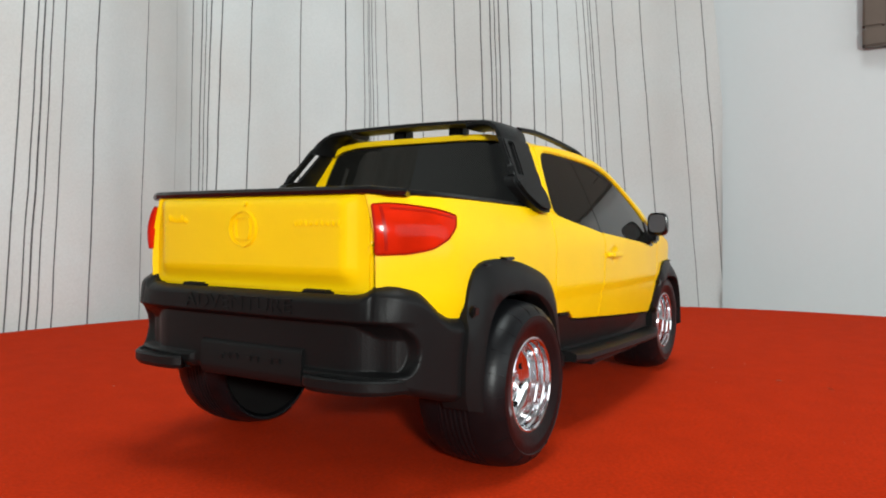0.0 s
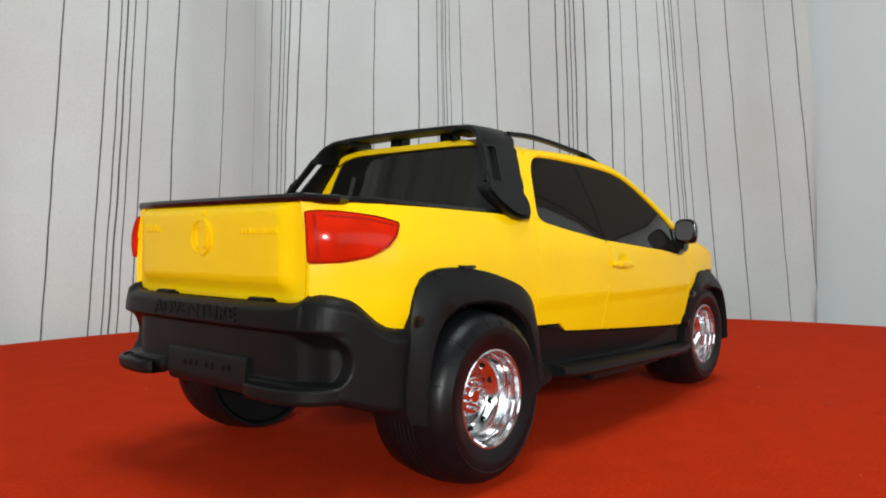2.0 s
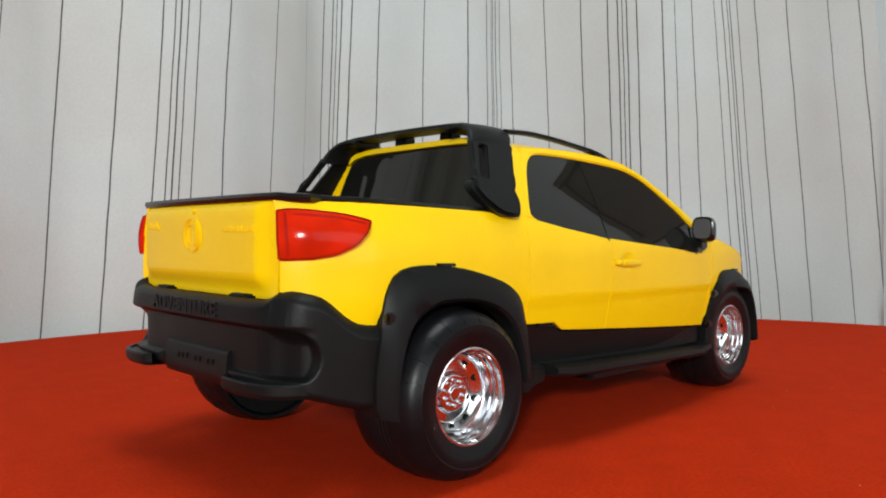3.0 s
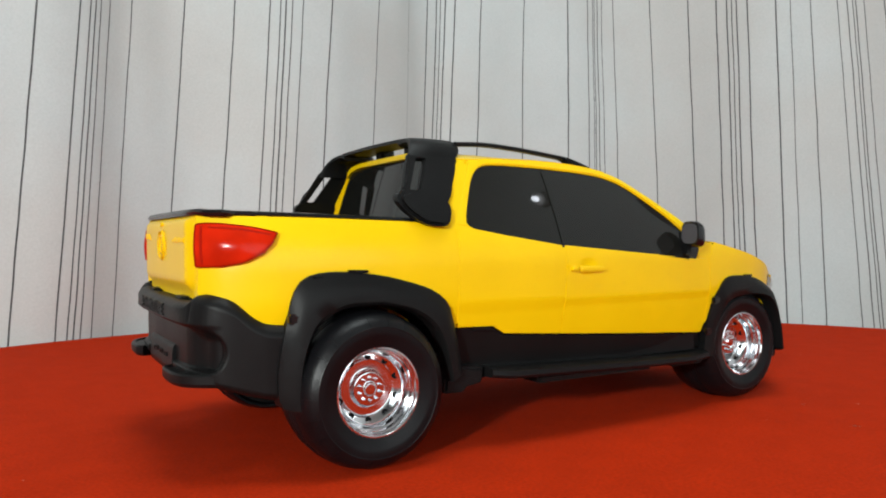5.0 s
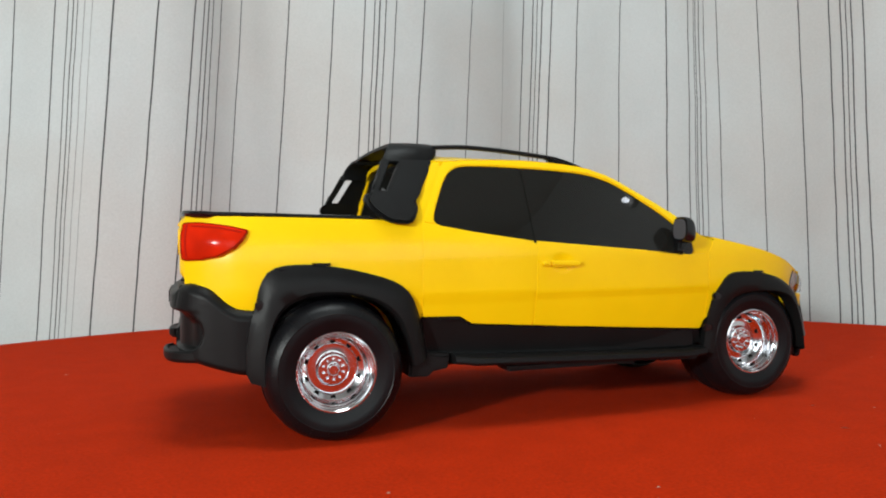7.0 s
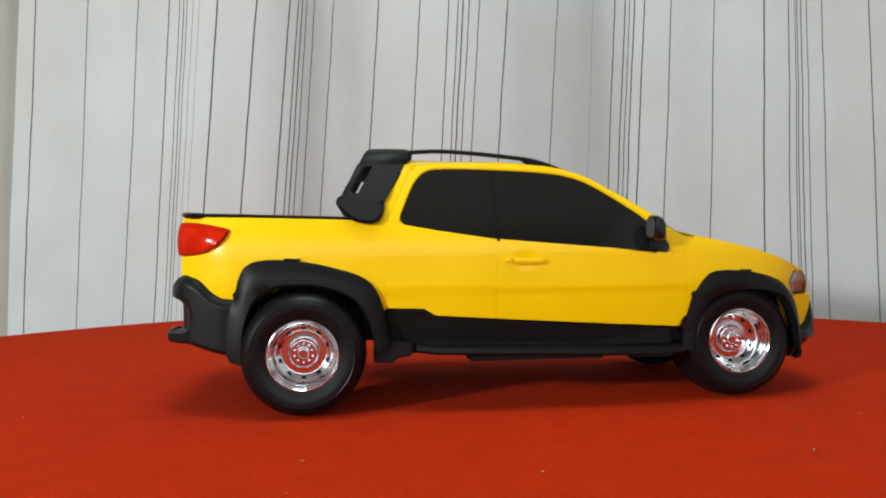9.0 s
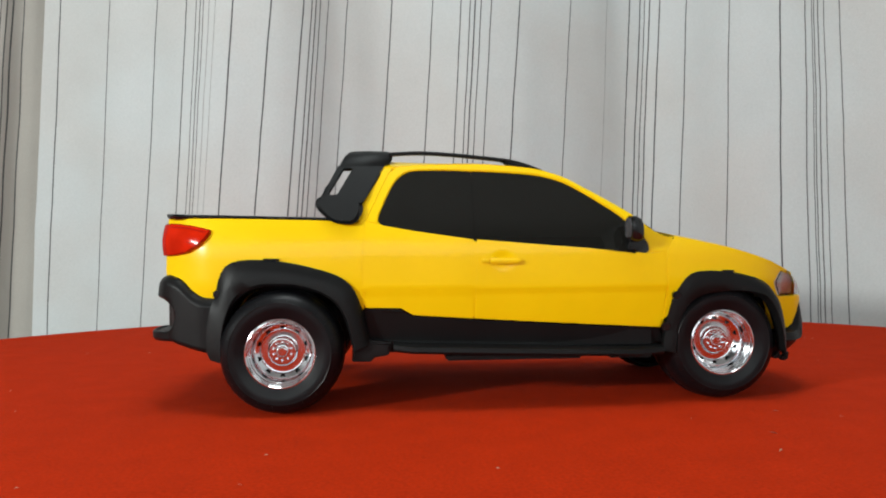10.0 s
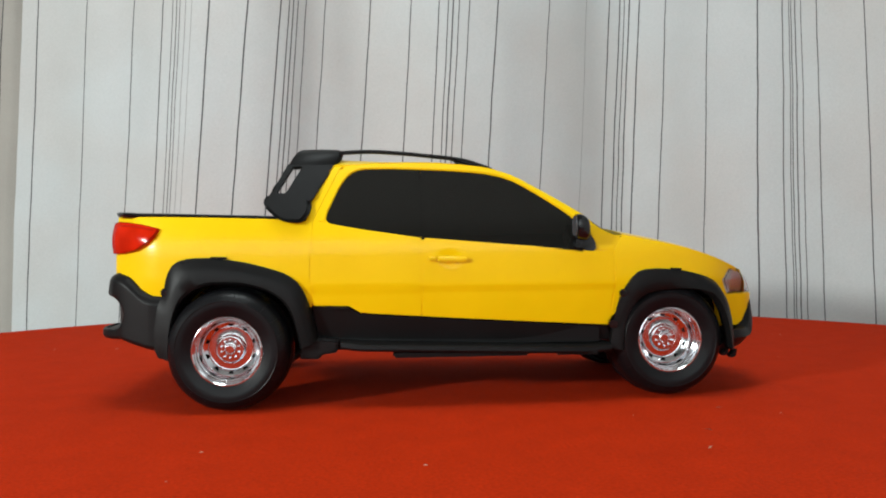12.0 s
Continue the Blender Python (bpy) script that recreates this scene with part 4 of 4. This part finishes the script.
for s in (-1, 1):
    part("roll_bar_cap", cap_skin(s), BLACK, truck, angle=50)
    leg = panel([rounded([(-1.062, 1.525), (-0.768, 1.525), (-0.800, 1.45), (-0.905, 1.27), (-1.180, 1.27)], 0.01), rounded([(-1.022, 1.502), (-0.972, 1.502), (-1.064, 1.330), (-1.112, 1.330)], 0.008)], leg_at, 0.025, 0.032, bevel=0.008)
    part("roll_bar_leg", leg if s < 0 else flip(leg), BLACK, truck)
    foot = panel([rounded([(-1.185, 1.310), (-1.200, 1.270), (-1.170, 1.220), (-1.105, 1.165), (-1.06, 1.145), (-0.965, 1.140), (-0.930, 1.165), (-0.900, 1.225), (-0.903, 1.265), (-0.918, 1.310), (-1.0, 1.325), (-1.12, 1.325)], 0.02)], leg_at, 0.04, 0.075, 0.012, 0.022)
    if s > 0:
        foot = flip(foot)
    part("roll_bar_foot", foot, BLACK, truck, angle=50)
    rail = smooth_line([(-0.74, 1.605), (-0.55, 1.613), (-0.35, 1.603), (-0.18, 1.587), (-0.03, 1.571), (0.06, 1.558), (0.16, 1.531), (0.22, 1.509), (0.265, 1.490)], 24)
    rows = []
    for k, (x, z) in enumerate(rail):
        y, hgt = 0.570 + 0.015 * k / 24, 0.0135
        rows.append([(x, s * (y + a), z + b) for a, b in ((-0.018, -hgt), (0.018, -hgt), (0.020, hgt * 0.4), (0.0, hgt), (-0.020, hgt * 0.4))])
    part("roof_rail", loft(rows, close=True), BLACK, truck)
    part("rail_foot", prism(rounded([(-0.020, 1.562), (0.004, 1.550), (0.022, 1.530), (0.035, 1.490), (0.250, 1.470), (0.262, 1.492), (0.218, 1.514), (0.16, 1.536), (0.06, 1.562)], 0.008), min(s * 0.566, s * 0.602), max(s * 0.566, s * 0.602), 0.008), BLACK, truck)
rows = []
for k in range(13):
    y = -0.45 + 0.9 * k / 12
    z = 1.626 + 0.007 * (1 - (y / 0.45) ** 2)
    rows.append([(-0.985, y, z - 0.010), (-0.98, y, z + 0.010), (-0.93, y, z + 0.017), (-0.82, y, z + 0.010), (-0.81, y, z - 0.010), (-0.90, y, z - 0.018)])
part("roll_bar_beam", loft(rows, close=True), BLACK, truck)
for y in (-0.24, 0.14):
    part("beam_stay", moved(box(-0.045, 0.045, -0.045, 0.045, -0.04, 0.04, 0.01), -0.815, y, 1.600), BLACK, truck)

# door mirrors
def mirror_ring(s, x, w, h, drop):
    ring = []
    for k in range(24):
        c, d = math.cos(2 * math.pi * k / 24), math.sin(2 * math.pi * k / 24)
        ring.append((x, s * (0.925 + 0.5 * w * math.copysign(abs(c) ** 0.6, c)), 1.100 - drop + 0.5 * h * math.copysign(abs(d) ** 0.6, d)))
    return ring


for s in (-1, 1):
    shell = loft([mirror_ring(s, *row) for row in ((0.736, 0.122, 0.134, -0.008), (0.742, 0.140, 0.152, -0.008), (0.768, 0.142, 0.160, -0.004), (0.796, 0.132, 0.150, 0.004), (0.814, 0.105, 0.120, 0.012), (0.824, 0.06, 0.07, 0.018))], close=True)
    mir = part("door_mirror", shell, GLOSS, truck, angle=50)
    part("mirror_face", loft([mirror_ring(s, x, 0.116, 0.124, -0.008) for x in (0.731, 0.745)], close=True), MIRROR, mir)
    part("mirror_arm", prism(rounded([(0.735, 0.975), (0.83, 0.965), (0.845, 1.00), (0.84, 1.06), (0.77, 1.06), (0.75, 1.03)], 0.015), min(s * 0.77, s * 0.915), max(s * 0.77, s * 0.915), 0.015), GLOSS, mir)


# wheels
def wheel(name, wide, big, rim_size):
    # black disc across the wheel's back paints the shade of its hollow
    w = part(name, lathe([(0.001, wide * 0.47), (0.19, wide * 0.47), (0.19, wide * 0.93), (0.318, wide * 0.955), (0.316, wide * 0.965), (0.001, wide * 0.965)], 32), HOLLOW_SHADE, truck)
    q = big / 0.365
    f = rim_size
    tyre = [(0.212 * f, -0.004), (0.222 * f, -0.009), (0.232, -0.015), (0.250, -0.022), (0.270, -0.026), (0.290, -0.025), (0.294, -0.0275), (0.299, -0.023), (0.318, -0.013), (0.336, 0.008), (0.349, 0.036), (0.357, 0.075)]
    tread = []
    n = 7
    for k in range(n):
        at = 0.10 + (wide - 0.20) * k / n
        to = at + (wide - 0.20) / n
        tread += [(0.365 - 0.004 * abs(k - 3) / 3, at + 0.004), (0.365 - 0.004 * abs(k - 3) / 3, to - 0.010), (0.358, to - 0.006), (0.358, to - 0.001)]
    back = [(0.352, wide - 0.055), (0.346, wide - 0.02), (0.336, wide), (0.322, wide - 0.004), (0.314, wide - 0.03), (0.300, wide * 0.85), (0.19, wide * 0.80)]
    part("tyre", lathe([(r * q if r > 0.23 else r, o) for r, o in tyre + tread + back], 72), RUBBER, w, "black rubber tyre", angle=28)
    ribs = []
    for k in range(22):
        c, s = math.cos(2 * math.pi * k / 22), math.sin(2 * math.pi * k / 22)
        ribs.append(loft([[((r * q) * c - h * s, o + d, (r * q) * s + h * c) for h, d in ((-0.003, 0.004), (-0.002, -0.0025), (0.002, -0.0025), (0.003, 0.004))]
                          for r, o in ((0.302, -0.022), (0.318, -0.013), (0.336, 0.008), (0.349, 0.036))], close=True))
    part("sidewall_ribs", merge(*ribs), RUBBER, w)
    prof = [(0.222, 0.002), (0.221, -0.007), (0.214, -0.010), (0.208, -0.004), (0.205, 0.016), (0.199, 0.021), (0.197, 0.048), (0.191, 0.053), (0.189, 0.080), (0.184, 0.098), (0.178, 0.104), (0.174, 0.108), (0.170, 0.1105), (0.150, 0.1215), (0.146, 0.124), (0.142, 0.1295), (0.138, 0.1315), (0.134, 0.132), (0.130, 0.132), (0.100, 0.132), (0.096, 0.1315), (0.092, 0.129), (0.089, 0.122),
            (0.087, 0.104), (0.085, 0.099), (0.082, 0.0975), (0.079, 0.097), (0.075, 0.097), (0.040, 0.097), (0.036, 0.0965), (0.033, 0.094), (0.031, 0.090), (0.028, 0.0875), (0.025, 0.087), (0.021, 0.087), (0.001, 0.087)]
    studs = []
    for k in range(60):
        t = 2 * math.pi * k / 60
        studs.append(moved(box(-0.0035, 0.0035, -0.005, 0.005, -0.0045, 0.0045, 0.001, 1), 0.2205 * f * math.cos(t), -0.004, 0.2205 * f * math.sin(t)))
    part("rim_knurl", merge(*studs), CHROME, w, "fine knurled edge")
    part("rim", lathe([(r * f, o) for r, o in prof], 72), CHROME, w, "deep chrome-plated wheel rim")
    for k in range(10):
        t = 2 * math.pi * (k + 0.5) / 10
        # black plugs give the rim holes their shade
        part("rim_hole", moved(lathe([(0.0150, 0.140), (0.0150, 0.1130), (0.0130, 0.1125), (0.001, 0.1150)], 14), 0.160 * f * math.cos(t), 0.0, 0.160 * f * math.sin(t)), HOLLOW_SHADE, w)
        part("wheel_nut", moved(lathe([(0.0085, 0.100), (0.0085, 0.088), (0.005, 0.083), (0.001, 0.082)], 8), 0.058 * f * math.cos(t), 0, 0.058 * f * math.sin(t)), CHROME, w)
    return w


for x, yo, wide, big, rim_size, sink in ((-1.392, 0.960, 0.37, 0.375, 0.945, 0.018), (1.385, 0.795, 0.34, 0.374, 0.945, 0.015)):
    for s in (-1, 1):
        w = wheel("wheel", wide, big, rim_size)
        out = yo + (0.04 if s > 0 else 0.0)
        upright = Matrix.Rotation(-TILT, 4, "X") @ Matrix.Translation((0, -0.0012, -truck.location.z))
        w.matrix_basis = upright @ pose(x * DM, s * out * DM * TOY[0], (big - sink) * DM, 0, 0, 0 if s < 0 else 180)

# ---------- lint on the felt ----------
bits = bmesh.new()
rng = random.Random(7)
SPOTS = [(-0.30, -2.17, 0.012), (0.97, -1.35, 0.014), (1.10, -2.05, 0.032), (1.25, -1.72, 0.03), (1.55, -1.22, 0.02), (-1.02, -3.1, 0.02)]
SPOTS += [(rng.uniform(-4, 4), rng.uniform(-3.2, 3.0), rng.uniform(0.006, 0.014)) for _ in range(60)]
for x, y, size in SPOTS:
    if -2.4 < x < 2.4 and -1.1 < y < 1.1:
        continue
    turn = rng.uniform(0, math.pi)
    c, s = math.cos(turn), math.sin(turn)
    ring_v = [bits.verts.new((x + size * (p * c - q * s), y + size * (p * s + q * c), z - 0.016)) for p, q, z in ((-1, 0, 0.001), (0, -0.16, 0.002), (1, 0.1, 0.001), (0, 0.16, 0.006))]
    bits.faces.new(ring_v)
lint = part("lint", bits, LINT)
tagged(lint, "pale lint and fibres scattered on the red felt", "lint", kind="stuff")
